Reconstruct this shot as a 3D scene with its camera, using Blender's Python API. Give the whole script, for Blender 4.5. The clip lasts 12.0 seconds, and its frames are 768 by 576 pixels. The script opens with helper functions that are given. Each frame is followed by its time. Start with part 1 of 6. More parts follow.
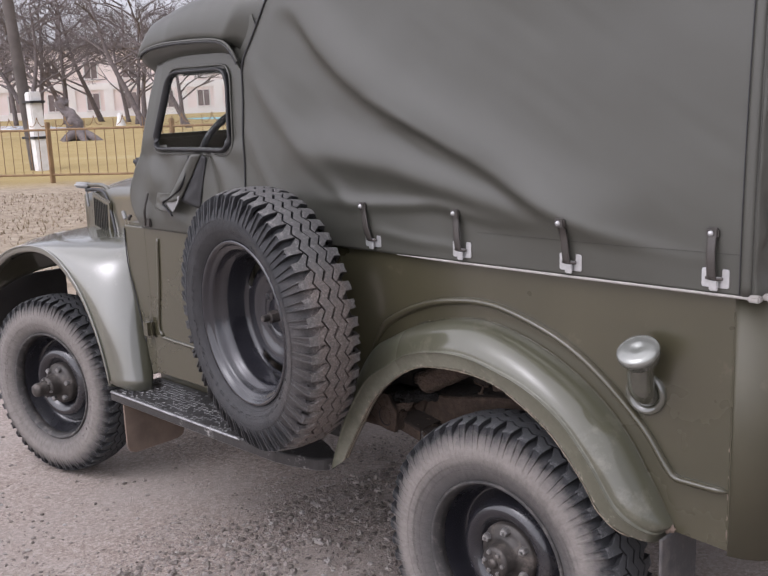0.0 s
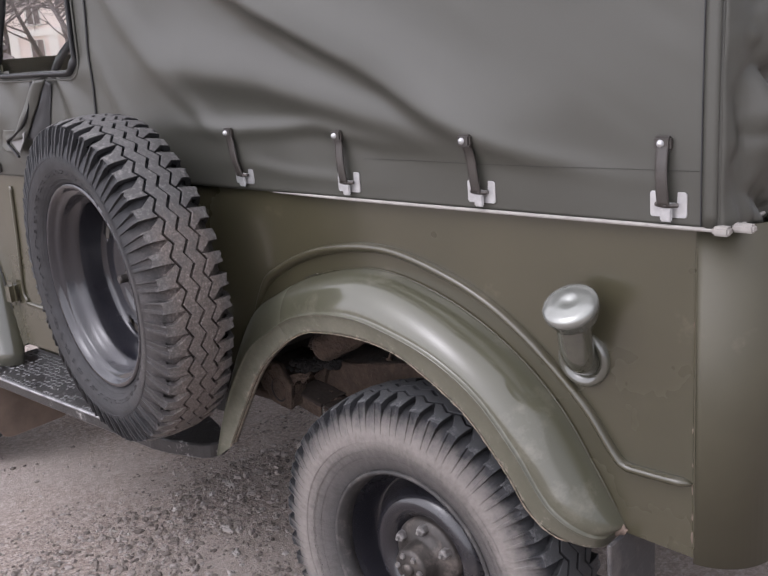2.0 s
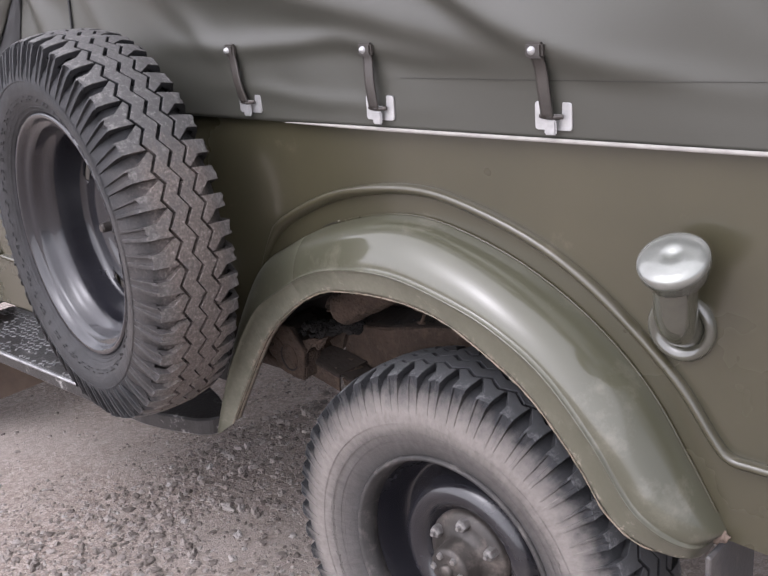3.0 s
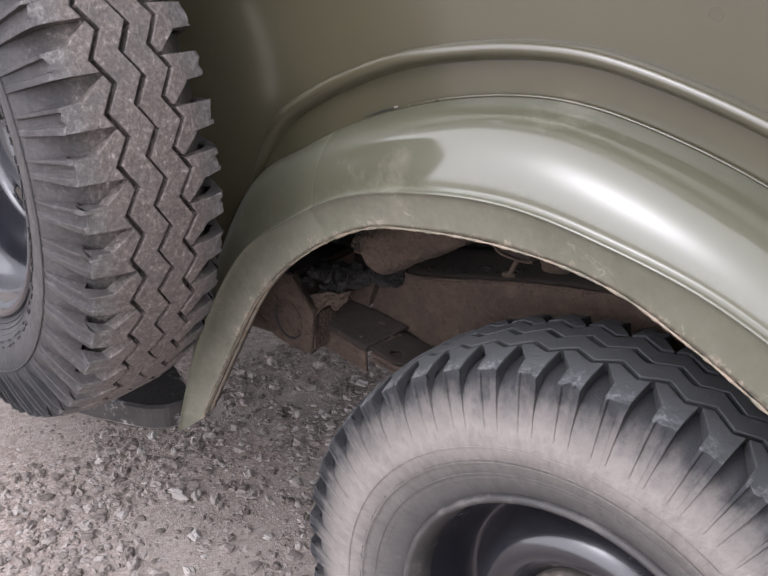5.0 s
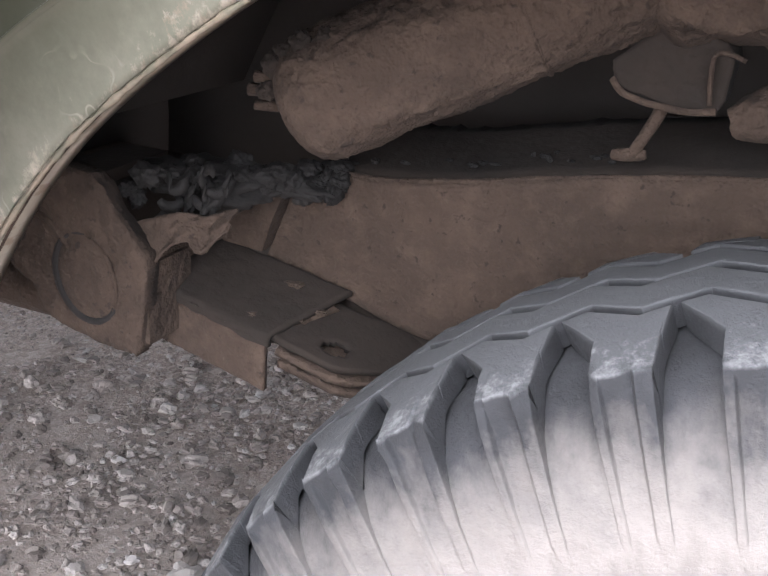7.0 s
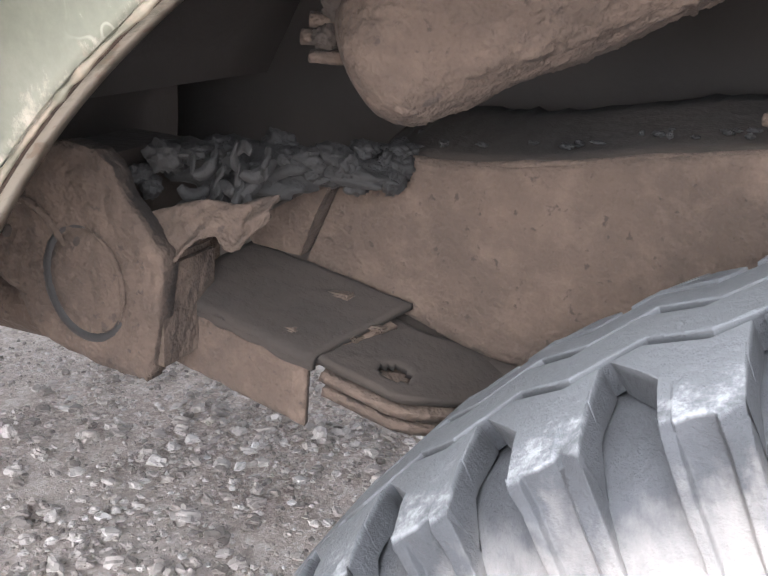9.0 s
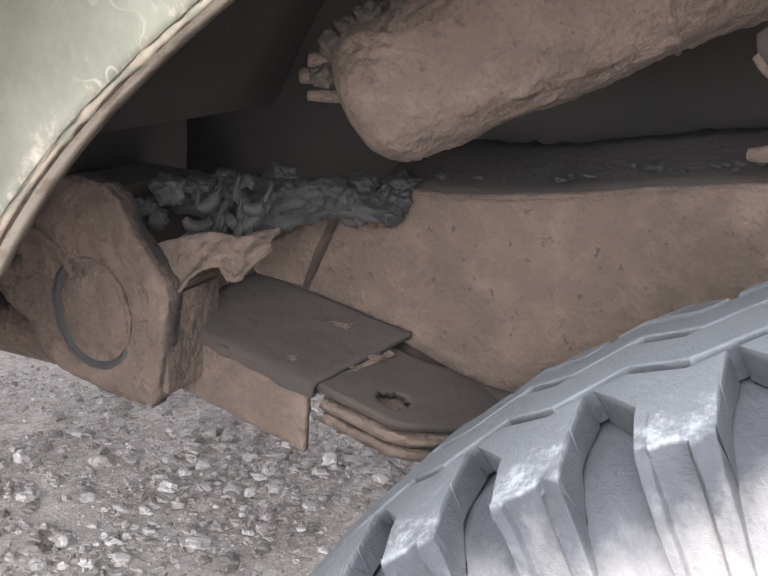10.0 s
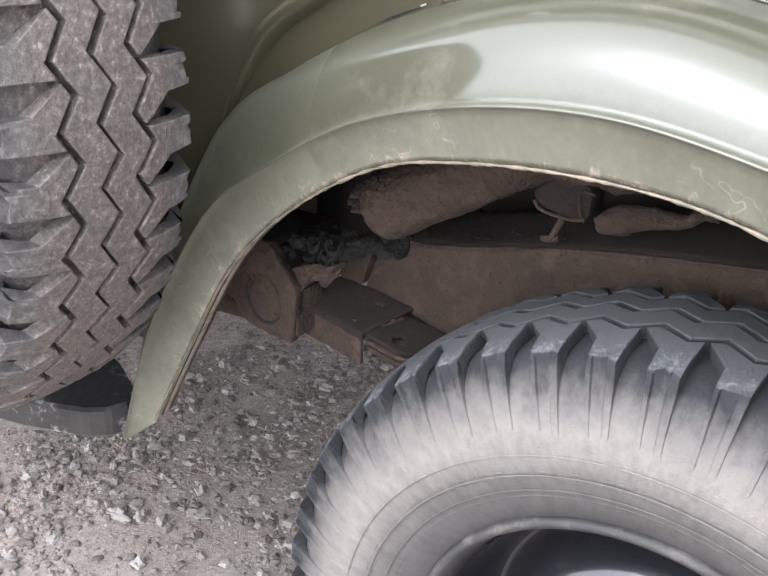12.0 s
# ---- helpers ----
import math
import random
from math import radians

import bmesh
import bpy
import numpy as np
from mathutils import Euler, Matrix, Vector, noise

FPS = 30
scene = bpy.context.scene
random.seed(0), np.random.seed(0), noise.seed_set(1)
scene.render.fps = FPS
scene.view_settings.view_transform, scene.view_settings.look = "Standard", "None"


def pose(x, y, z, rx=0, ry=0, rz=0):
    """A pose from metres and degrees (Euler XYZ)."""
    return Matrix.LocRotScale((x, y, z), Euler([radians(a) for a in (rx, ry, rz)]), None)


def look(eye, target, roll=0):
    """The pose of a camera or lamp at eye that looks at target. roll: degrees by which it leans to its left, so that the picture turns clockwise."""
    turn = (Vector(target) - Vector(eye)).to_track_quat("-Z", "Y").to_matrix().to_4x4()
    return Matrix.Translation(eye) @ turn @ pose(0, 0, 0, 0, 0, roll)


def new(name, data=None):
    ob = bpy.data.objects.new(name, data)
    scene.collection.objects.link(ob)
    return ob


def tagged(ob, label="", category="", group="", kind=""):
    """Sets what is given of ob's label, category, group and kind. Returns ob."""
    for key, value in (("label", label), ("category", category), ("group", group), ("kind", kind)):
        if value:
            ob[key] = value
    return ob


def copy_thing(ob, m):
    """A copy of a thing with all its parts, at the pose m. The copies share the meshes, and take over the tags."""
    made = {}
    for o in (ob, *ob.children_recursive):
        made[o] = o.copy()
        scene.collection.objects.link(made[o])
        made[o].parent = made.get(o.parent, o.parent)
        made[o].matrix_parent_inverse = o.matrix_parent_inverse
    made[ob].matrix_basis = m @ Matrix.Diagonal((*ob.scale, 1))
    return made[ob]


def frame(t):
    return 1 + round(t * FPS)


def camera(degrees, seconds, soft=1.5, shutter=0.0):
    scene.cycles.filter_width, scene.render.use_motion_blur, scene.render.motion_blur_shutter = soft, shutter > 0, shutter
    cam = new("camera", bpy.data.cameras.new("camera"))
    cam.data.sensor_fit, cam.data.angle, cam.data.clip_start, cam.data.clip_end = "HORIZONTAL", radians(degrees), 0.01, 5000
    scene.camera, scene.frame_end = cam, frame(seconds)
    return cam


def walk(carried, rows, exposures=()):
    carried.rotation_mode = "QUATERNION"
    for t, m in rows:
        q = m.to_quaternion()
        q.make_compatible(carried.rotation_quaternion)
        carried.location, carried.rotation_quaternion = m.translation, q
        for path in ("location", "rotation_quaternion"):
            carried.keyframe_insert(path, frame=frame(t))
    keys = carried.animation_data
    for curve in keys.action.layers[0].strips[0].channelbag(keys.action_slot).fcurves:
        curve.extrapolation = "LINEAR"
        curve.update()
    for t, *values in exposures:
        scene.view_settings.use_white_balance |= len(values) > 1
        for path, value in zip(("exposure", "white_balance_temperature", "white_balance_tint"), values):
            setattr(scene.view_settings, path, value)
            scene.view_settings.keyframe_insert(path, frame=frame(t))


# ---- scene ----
cam = camera(43.6, 12.0)

EXPOSURES = [(0.0, 0.52, 6120, 19), (1.2, 0.48, 6120, 19), (2.5, 0.85, 6120, 19), (4.5, 1.24, 6100, 18), (5.5, 1.48, 6080, 17), (7.0, 2.30, 6000, 15), (9.0, 3.22, 5940, 11), (10.2, 3.22, 5940, 11), (11.0, 2.58, 5940, 11), (12.0, 1.9, 5940, 12)]
PATH = [
    (0, (1.446, -1.728, 1.513), (0.049, -0.352, 1.116), -2.2),
    (0.5, (1.402, -1.695, 1.502), (0.033, -0.296, 1.09), -2.2),
    (1, (1.355, -1.565, 1.467), (0.011, -0.15, 1.027), -3.0),
    (1.5, (1.277, -1.38, 1.432), (-0.05, 0.035, 0.943), -4.0),
    (2, (1.231, -1.263, 1.418), (-0.099, 0.135, 0.891), -4.5),
    (2.5, (1.143, -1.192, 1.381), (-0.185, 0.192, 0.815), -4.5),
    (2.7, (1.07, -1.145, 1.357), (-0.251, 0.235, 0.766), -4.4),
    (4.3, (0.652, -0.947, 1.300), (-0.552, 0.460, 0.545), -3.4),
    (4.5, (0.597, -0.899, 1.279), (-0.592, 0.493, 0.487), -3.0),
    (5, (0.428, -0.744, 1.168), (-0.722, 0.680, 0.363), -2.0),
    (5.5, (0.276, -0.609, 1.066), (-0.779, 0.870, 0.230), -0.9),
    (6, (0.137, -0.499, 0.976), (-0.761, 1.084, 0.147), 0.8),
    (6.5, (0.055, -0.410, 0.902), (-0.763, 1.230, 0.102), 2.6),
    (7, (-0.010, -0.347, 0.852), (-0.756, 1.343, 0.086), 3.4),
    (7.2, (-0.028, -0.324, 0.834), (-0.762, 1.385, 0.092), 3.7),
    (8.8, (-0.084, -0.282, 0.788), (-0.802, 1.467, 0.127), 4.1),
    (9, (-0.084, -0.281, 0.788), (-0.818, 1.460, 0.134), 4.0),
    (9.5, (-0.084, -0.281, 0.789), (-0.834, 1.460, 0.153), 3.9),
    (10, (-0.073, -0.288, 0.794), (-0.844, 1.455, 0.189), 3.7),
    (10.5, (-0.028, -0.336, 0.827), (-0.894, 1.359, 0.215), 3.2),
    (11, (0.055, -0.426, 0.899), (-0.880, 1.198, 0.200), 1.6),
    (11.5, (0.117, -0.480, 0.939), (-0.869, 1.101, 0.211), 1.0),
    (12, (0.253, -0.627, 1.037), (-0.802, 0.880, 0.253), -0.2),
]
walk(cam, [(t, look(eye, target, roll)) for t, eye, target, roll in PATH], EXPOSURES)

# ---- world and light: a bright overcast day ----
world = bpy.data.worlds.new("overcast_sky")
scene.world = world
world.use_nodes = True
wn, wl = world.node_tree.nodes, world.node_tree.links
sky = wn.new("ShaderNodeTexSky")
sky.sky_type, sky.sun_disc = "NISHITA", False
sky.sun_elevation, sky.sun_rotation = radians(52), radians(195)
sky.air_density, sky.dust_density = 1.0, 3.0
pale = wn.new("ShaderNodeHueSaturation")
pale.inputs["Saturation"].default_value = 0.12
wl.new(sky.outputs[0], pale.inputs["Color"])
wl.new(pale.outputs[0], wn["Background"].inputs[0])
wn["Background"].inputs[1].default_value = 0.15
sun = new("sun", bpy.data.lights.new("sun", "SUN"))
sun.data.energy, sun.data.angle, sun.data.color = 1.55, radians(130), (1.0, 0.97, 0.93)
sun.matrix_world = look((0, 0, 0), (0.14, 0.70, -1.0))


# ---- materials ----
def nodes_of(name):
    m = bpy.data.materials.new(name)
    m.use_nodes = True
    nt = m.node_tree
    return m, nt.nodes, nt.links, nt.nodes["Principled BSDF"]


def noise_tex(n, l, scale, detail=4.0, rough=0.6, vec=None):
    t = n.new("ShaderNodeTexNoise")
    t.inputs["Scale"].default_value, t.inputs["Detail"].default_value, t.inputs["Roughness"].default_value = scale, detail, rough
    if vec:
        l.new(vec, t.inputs["Vector"])
    return t.outputs["Fac"]


def ramp(n, l, fac, stops):
    r = n.new("ShaderNodeValToRGB")
    while len(r.color_ramp.elements) < len(stops):
        r.color_ramp.elements.new(0.5)
    for e, (p, c) in zip(r.color_ramp.elements, stops):
        e.position, e.color = p, (*c, 1) if len(c) == 3 else c
    l.new(fac, r.inputs[0])
    return r.outputs[0]


def mix(n, l, fac, a, b):
    x = n.new("ShaderNodeMix")
    x.data_type = "RGBA"
    for sock, v in ((x.inputs[0], fac), (x.inputs[6], a), (x.inputs[7], b)):
        if hasattr(v, "links"):
            l.new(v, sock)
        else:
            sock.default_value = v if isinstance(v, float) else (*v, 1)
    return x.outputs[2]


def bump(n, l, p, height, strength, dist=0.01):
    b = n.new("ShaderNodeBump")
    b.inputs["Strength"].default_value, b.inputs["Distance"].default_value = strength, dist
    l.new(height, b.inputs["Height"])
    l.new(b.outputs[0], p.inputs["Normal"])


def surface(name, base, dark, rough=0.6, metal=0.0, scale=8.0, fine=120.0, relief=0.15, dist=0.002,
            dust=None, dust_lo=0.45, dust_hi=0.75, dust_scale=5.0, coat=0.0, coat_rough=0.06, rough_var=0.15, speck=0.0, coat_ior=1.6):
    """Two scales of variation, an optional film of dust with its own ragged shape, and a fine relief."""
    m, n, l, p = nodes_of(name)
    tc = n.new("ShaderNodeTexCoord")
    v = tc.outputs["Object"]
    big, small = noise_tex(n, l, scale, 5, 0.6, v), noise_tex(n, l, fine, 3, 0.6, v)
    col = mix(n, l, ramp(n, l, big, [(0.3, (0, 0, 0)), (0.7, (1, 1, 1))]), dark, base)
    if dust:
        d = ramp(n, l, noise_tex(n, l, dust_scale, 8, 0.7, v), [(dust_lo, (0, 0, 0)), (dust_hi, (1, 1, 1))])
        col = mix(n, l, d, col, dust)
    if speck:
        s = ramp(n, l, noise_tex(n, l, speck, 3, 0.5, v), [(0.64, (0, 0, 0)), (0.70, (1, 1, 1))])
        col = mix(n, l, s, col, tuple(0.75 * c for c in dark))
    l.new(col, p.inputs["Base Color"])
    r = n.new("ShaderNodeMapRange")
    r.inputs["To Min"].default_value, r.inputs["To Max"].default_value = max(0.02, rough - rough_var), min(1, rough + rough_var)
    l.new(big, r.inputs["Value"])
    l.new(r.outputs[0], p.inputs["Roughness"])
    p.inputs["Metallic"].default_value = metal
    p.inputs["Coat Weight"].default_value, p.inputs["Coat Roughness"].default_value = coat, coat_rough
    p.inputs["Coat IOR"].default_value = coat_ior
    bump(n, l, p, small, relief, dist)
    return m


PAINT = surface("olive_paint", (0.060, 0.0535, 0.032), (0.044, 0.041, 0.025), rough=0.28, scale=2.2, fine=60, relief=0.03, coat=0.42, coat_rough=0.12, rough_var=0.07,
                dust=(0.16, 0.14, 0.10), dust_lo=0.62, dust_hi=0.95, dust_scale=9)
# Paler copy of the body paint: sky light on the fender, plus dust
PAINT_FENDER = surface("lightened_dusty_fender_paint", (0.078, 0.0775, 0.052), (0.062, 0.0615, 0.041), rough=0.42, scale=3, fine=50, relief=0.02, coat=0.8, coat_rough=0.10, coat_ior=1.72, rough_var=0.05,
                       dust=(0.20, 0.188, 0.148), dust_lo=0.55, dust_hi=0.92, dust_scale=9)


LIP_DUST = surface("chipped_dusty_fender_lip", (0.14, 0.13, 0.095), (0.10, 0.095, 0.066), rough=0.5, scale=9, fine=70, relief=0.10, rough_var=0.1,
                   dust=(0.215, 0.175, 0.13), dust_lo=0.42, dust_hi=0.56, dust_scale=45)


def fringed_paint():
    """The fender paint with road dust and chips that thicken raggedly towards the lower lip (v of the UV map)."""
    m = PAINT_FENDER.copy()
    m.name = "olive_fender_paint_dusty_lip"
    n, l = m.node_tree.nodes, m.node_tree.links
    p = n["Principled BSDF"]
    tc = n.new("ShaderNodeTexCoord")
    sep = n.new("ShaderNodeSeparateXYZ")
    l.new(tc.outputs["UV"], sep.inputs[0])
    stretch = n.new("ShaderNodeMapping")
    stretch.inputs["Scale"].default_value = (60, 5, 1)
    l.new(tc.outputs["UV"], stretch.inputs["Vector"])
    add = n.new("ShaderNodeMath")
    add.operation = "MULTIPLY_ADD"
    l.new(mix(n, l, 0.5, noise_tex(n, l, 2.0, 8, 0.75, stretch.outputs[0]), noise_tex(n, l, 40, 6, 0.75, tc.outputs["Object"])), add.inputs[0])
    add.inputs[1].default_value = 0.55
    l.new(sep.outputs[1], add.inputs[2])
    r1, r2 = n.new("ShaderNodeMapRange"), n.new("ShaderNodeMapRange")
    r1.inputs["From Min"].default_value, r1.inputs["From Max"].default_value, r1.inputs["To Max"].default_value = 0.80, 1.18, 0.88
    r2.inputs["From Min"].default_value, r2.inputs["From Max"].default_value = 1.182, 1.232
    l.new(add.outputs[0], r1.inputs["Value"])
    # the dust film thickens towards the nose, also lightening it for the sky's reflection
    nose = n.new("ShaderNodeMapRange")
    nose.inputs["From Min"].default_value, nose.inputs["From Max"].default_value = 0.85, 0.15
    nose.inputs["To Min"].default_value = 0.30
    l.new(sep.outputs[0], nose.inputs["Value"])
    film = n.new("ShaderNodeMath")
    film.operation = "MULTIPLY"
    l.new(r1.outputs[0], film.inputs[0])
    l.new(nose.outputs[0], film.inputs[1])
    l.new(add.outputs[0], r2.inputs["Value"])
    old = p.inputs["Base Color"].links[0].from_socket
    col = mix(n, l, film.outputs[0], old, ramp(n, l, noise_tex(n, l, 16, 6, 0.7, tc.outputs["Object"]), [(0.35, (0.150, 0.152, 0.118)), (0.65, (0.222, 0.216, 0.172))]))
    # hair-thin pale scratches in patches near the lip, and rusty chips in the edge itself
    vein = ramp(n, l, noise_tex(n, l, 38, 2, 0.5, tc.outputs["Object"]), [(0.486, (0, 0, 0)), (0.495, (1, 1, 1)), (0.503, (1, 1, 1)), (0.512, (0, 0, 0))])
    patch = ramp(n, l, noise_tex(n, l, 9, 5, 0.6, tc.outputs["Object"]), [(0.55, (0, 0, 0)), (0.62, (1, 1, 1))])
    low = n.new("ShaderNodeMapRange")
    low.inputs["From Min"].default_value, low.inputs["From Max"].default_value, low.inputs["To Max"].default_value = 0.55, 0.9, 0.24
    l.new(sep.outputs[1], low.inputs["Value"])
    marks = n.new("ShaderNodeMath")
    marks.operation = "MULTIPLY"
    l.new(vein, marks.inputs[0])
    l.new(patch, marks.inputs[1])
    near_lip = n.new("ShaderNodeMath")
    near_lip.operation = "MULTIPLY"
    l.new(marks.outputs[0], near_lip.inputs[0])
    l.new(low.outputs[0], near_lip.inputs[1])
    col = mix(n, l, near_lip.outputs[0], col, (0.52, 0.49, 0.41))
    chips = ramp(n, l, noise_tex(n, l, 70, 4, 0.6, tc.outputs["Object"]), [(0.54, (0.35, 0.312, 0.252)), (0.60, (0.26, 0.205, 0.155))])
    l.new(mix(n, l, r2.outputs[0], col, chips), p.inputs["Base Color"])
    dull = n.new("ShaderNodeMath")
    dull.operation = "MULTIPLY_ADD"
    l.new(film.outputs[0], dull.inputs[0])
    dull.inputs[1].default_value, dull.inputs[2].default_value = -0.70, 0.80
    # the spray-blasted nose is matt
    matt = n.new("ShaderNodeMapRange")
    matt.inputs["From Min"].default_value, matt.inputs["From Max"].default_value = 0.36, 0.24
    l.new(sep.outputs[0], matt.inputs["Value"])
    gloss = n.new("ShaderNodeMath")
    gloss.operation = "MULTIPLY_ADD"
    l.new(matt.outputs[0], gloss.inputs[0])
    gloss.inputs[1].default_value = -0.45
    l.new(dull.outputs[0], gloss.inputs[2])
    l.new(gloss.outputs[0], p.inputs["Coat Weight"])
    blur = n.new("ShaderNodeMath")
    blur.operation = "MULTIPLY_ADD"
    l.new(matt.outputs[0], blur.inputs[0])
    blur.inputs[1].default_value, blur.inputs[2].default_value = 0.30, 0.10
    l.new(blur.outputs[0], p.inputs["Coat Roughness"])
    return m


# Same fender paint with a stronger coat, to brighten the sky's reflection
PAINT_FRONT = surface("olive_front_fender_paint_bright_coat", (0.078, 0.0775, 0.052), (0.062, 0.0615, 0.041), rough=0.38, scale=3, fine=50, relief=0.02, coat=1.0, coat_rough=0.09, coat_ior=2.0, rough_var=0.05,
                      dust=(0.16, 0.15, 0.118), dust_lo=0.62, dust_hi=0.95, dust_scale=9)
PAINT_FENDER.node_tree.nodes["Principled BSDF"].inputs["Specular IOR Level"].default_value = 0.2
PAINT_FRINGED = fringed_paint()
CAP_GLOSS = surface("glossy_olive_cap_paint", (0.075, 0.075, 0.056), (0.05, 0.05, 0.038), rough=0.14, scale=20, fine=38, relief=0.25, coat=1.0, rough_var=0.04)
# Cap's olive paint made pale and half metallic: the sky's reflection, coloured in
CAP_TOP = surface("dented_cap_paint_pale_reflection", (0.29, 0.30, 0.275), (0.20, 0.205, 0.19), rough=0.12, metal=0.5, scale=18, fine=30, relief=0.30, dist=0.004, coat=0.6, rough_var=0.04)
# Duller body paint, so the rear corner takes no bright sky reflection
PAINT_DULL = surface("dull_olive_paint", (0.066, 0.060, 0.038), (0.048, 0.044, 0.028), rough=0.55, scale=4, fine=60, relief=0.06, rough_var=0.08,
                     dust=(0.14, 0.12, 0.085), dust_lo=0.6, dust_hi=0.95, dust_scale=9)
CANVAS = surface("grey_green_tarpaulin", (0.056, 0.0556, 0.0462), (0.046, 0.0453, 0.0372), rough=0.45, scale=2, fine=420, relief=0.10, dist=0.001, coat=0.05, coat_rough=0.28, rough_var=0.06)
RUBBER = surface("black_rubber", (0.045, 0.045, 0.047), (0.028, 0.028, 0.03), rough=0.62, scale=12, fine=140, relief=0.3, rough_var=0.12,
                 dust=(0.15, 0.135, 0.125), dust_lo=0.5, dust_hi=0.85, dust_scale=11)


def tyre_material(name, dusty, bare=0.42):
    """Black rubber, scuffed grey on the blocks; road dust lies on the sidewall in radial streaks and thins out towards the tread."""
    m, n, l, p = nodes_of(name)
    v = n.new("ShaderNodeTexCoord").outputs["Object"]
    sep = n.new("ShaderNodeSeparateXYZ")
    l.new(v, sep.inputs[0])
    flat = n.new("ShaderNodeCombineXYZ")
    l.new(sep.outputs[0], flat.inputs[0]), l.new(sep.outputs[2], flat.inputs[2])
    rad = n.new("ShaderNodeVectorMath")
    rad.operation = "LENGTH"
    l.new(flat.outputs[0], rad.inputs[0])
    ang = n.new("ShaderNodeMath")
    ang.operation = "ARCTAN2"
    l.new(sep.outputs[2], ang.inputs[0]), l.new(sep.outputs[0], ang.inputs[1])
    polar = n.new("ShaderNodeCombineXYZ")
    l.new(ang.outputs[0], polar.inputs[0]), l.new(sep.outputs[1], polar.inputs[2])
    short = n.new("ShaderNodeMath")
    short.operation = "MULTIPLY"
    l.new(rad.outputs["Value"], short.inputs[0])
    short.inputs[1].default_value = 1.6
    l.new(short.outputs[0], polar.inputs[1])
    streak = noise_tex(n, l, 26, 5, 0.65, polar.outputs[0])
    wob = n.new("ShaderNodeMath")
    wob.operation = "MULTIPLY_ADD"
    l.new(mix(n, l, 0.45, streak, noise_tex(n, l, 22, 6, 0.7, v)), wob.inputs[0])
    wob.inputs[1].default_value = 0.115
    l.new(rad.outputs["Value"], wob.inputs[2])
    # Rubber below the scuffed tops is near black, also deepening the grooves' shade
    black = mix(n, l, ramp(n, l, noise_tex(n, l, 30, 5, 0.65, v), [(0.3, (0, 0, 0)), (0.7, (1, 1, 1))]), (0.0105, 0.0110, 0.0125), (0.026, 0.027, 0.030))
    # the outer ends of the lugs are scuffed palest
    across = n.new("ShaderNodeMath")
    across.operation = "ABSOLUTE"
    l.new(sep.outputs[1], across.inputs[0])
    rim_end = n.new("ShaderNodeMapRange")
    rim_end.inputs["From Min"].default_value, rim_end.inputs["From Max"].default_value = 0.050, 0.079
    rim_end.inputs["To Min"].default_value, rim_end.inputs["To Max"].default_value = (-0.08, 0.15) if dusty else (0.02, 0.10)
    l.new(across.outputs[0], rim_end.inputs["Value"])
    rubbed = n.new("ShaderNodeMath")
    rubbed.operation = "ADD"
    l.new(noise_tex(n, l, 120, 7, 0.8, v), rubbed.inputs[0])
    l.new(rim_end.outputs[0], rubbed.inputs[1])
    scuff = ramp(n, l, rubbed.outputs[0], [(0.53, (0, 0, 0)), (0.60, (0.3, 0.3, 0.3)), (0.70, (1, 1, 1))])
    # only the outermost rubber meets the road and is scuffed
    worn = n.new("ShaderNodeMapRange")
    worn.inputs["From Min"].default_value, worn.inputs["From Max"].default_value = 0.3722, 0.3742
    worn.inputs["To Max"].default_value = 0.85
    bowed = n.new("ShaderNodeMath")
    bowed.operation = "MULTIPLY"
    l.new(across.outputs[0], bowed.inputs[0]), l.new(across.outputs[0], bowed.inputs[1])
    height = n.new("ShaderNodeMath")
    height.operation = "MULTIPLY_ADD"
    l.new(bowed.outputs[0], height.inputs[0]), l.new(rad.outputs["Value"], height.inputs[2])
    height.inputs[1].default_value = 1.6
    l.new(height.outputs[0], worn.inputs["Value"])
    scuffed = mix(n, l, scuff, (0.060, 0.062, 0.065) if dusty else (0.088, 0.085, 0.083), (0.180, 0.181, 0.184) if dusty else (0.26, 0.25, 0.24))
    black = mix(n, l, worn.outputs[0], black, scuffed)
    dust = mix(n, l, ramp(n, l, streak, [(0.3, (0, 0, 0)), (0.7, (1, 1, 1))]), (0.148, 0.133, 0.122), (0.226, 0.206, 0.190))
    r = n.new("ShaderNodeMapRange")
    r.inputs["From Min"].default_value, r.inputs["From Max"].default_value = (0.412, 0.364) if dusty else (0.345, 0.25)
    r.inputs["To Max"].default_value = 0.97 if dusty else 0.30
    l.new(wob.outputs[0], r.inputs["Value"])
    bead = n.new("ShaderNodeMapRange")
    bead.inputs["From Min"].default_value, bead.inputs["From Max"].default_value, bead.inputs["To Min"].default_value = 0.262, 0.296, bare
    rough_edge = n.new("ShaderNodeMath")
    rough_edge.operation = "MULTIPLY_ADD"
    l.new(noise_tex(n, l, 35, 6, 0.7, v), rough_edge.inputs[0]), l.new(rad.outputs["Value"], rough_edge.inputs[2])
    rough_edge.inputs[1].default_value = 0.022
    l.new(rough_edge.outputs[0], bead.inputs["Value"])
    film = n.new("ShaderNodeMath")
    film.operation = "MULTIPLY"
    l.new(r.outputs[0], film.inputs[0])
    l.new(bead.outputs[0], film.inputs[1])
    flank = n.new("ShaderNodeMapRange")
    flank.inputs["From Min"].default_value, flank.inputs["From Max"].default_value = 0.060, 0.084
    l.new(across.outputs[0], flank.inputs["Value"])
    side = n.new("ShaderNodeMath")
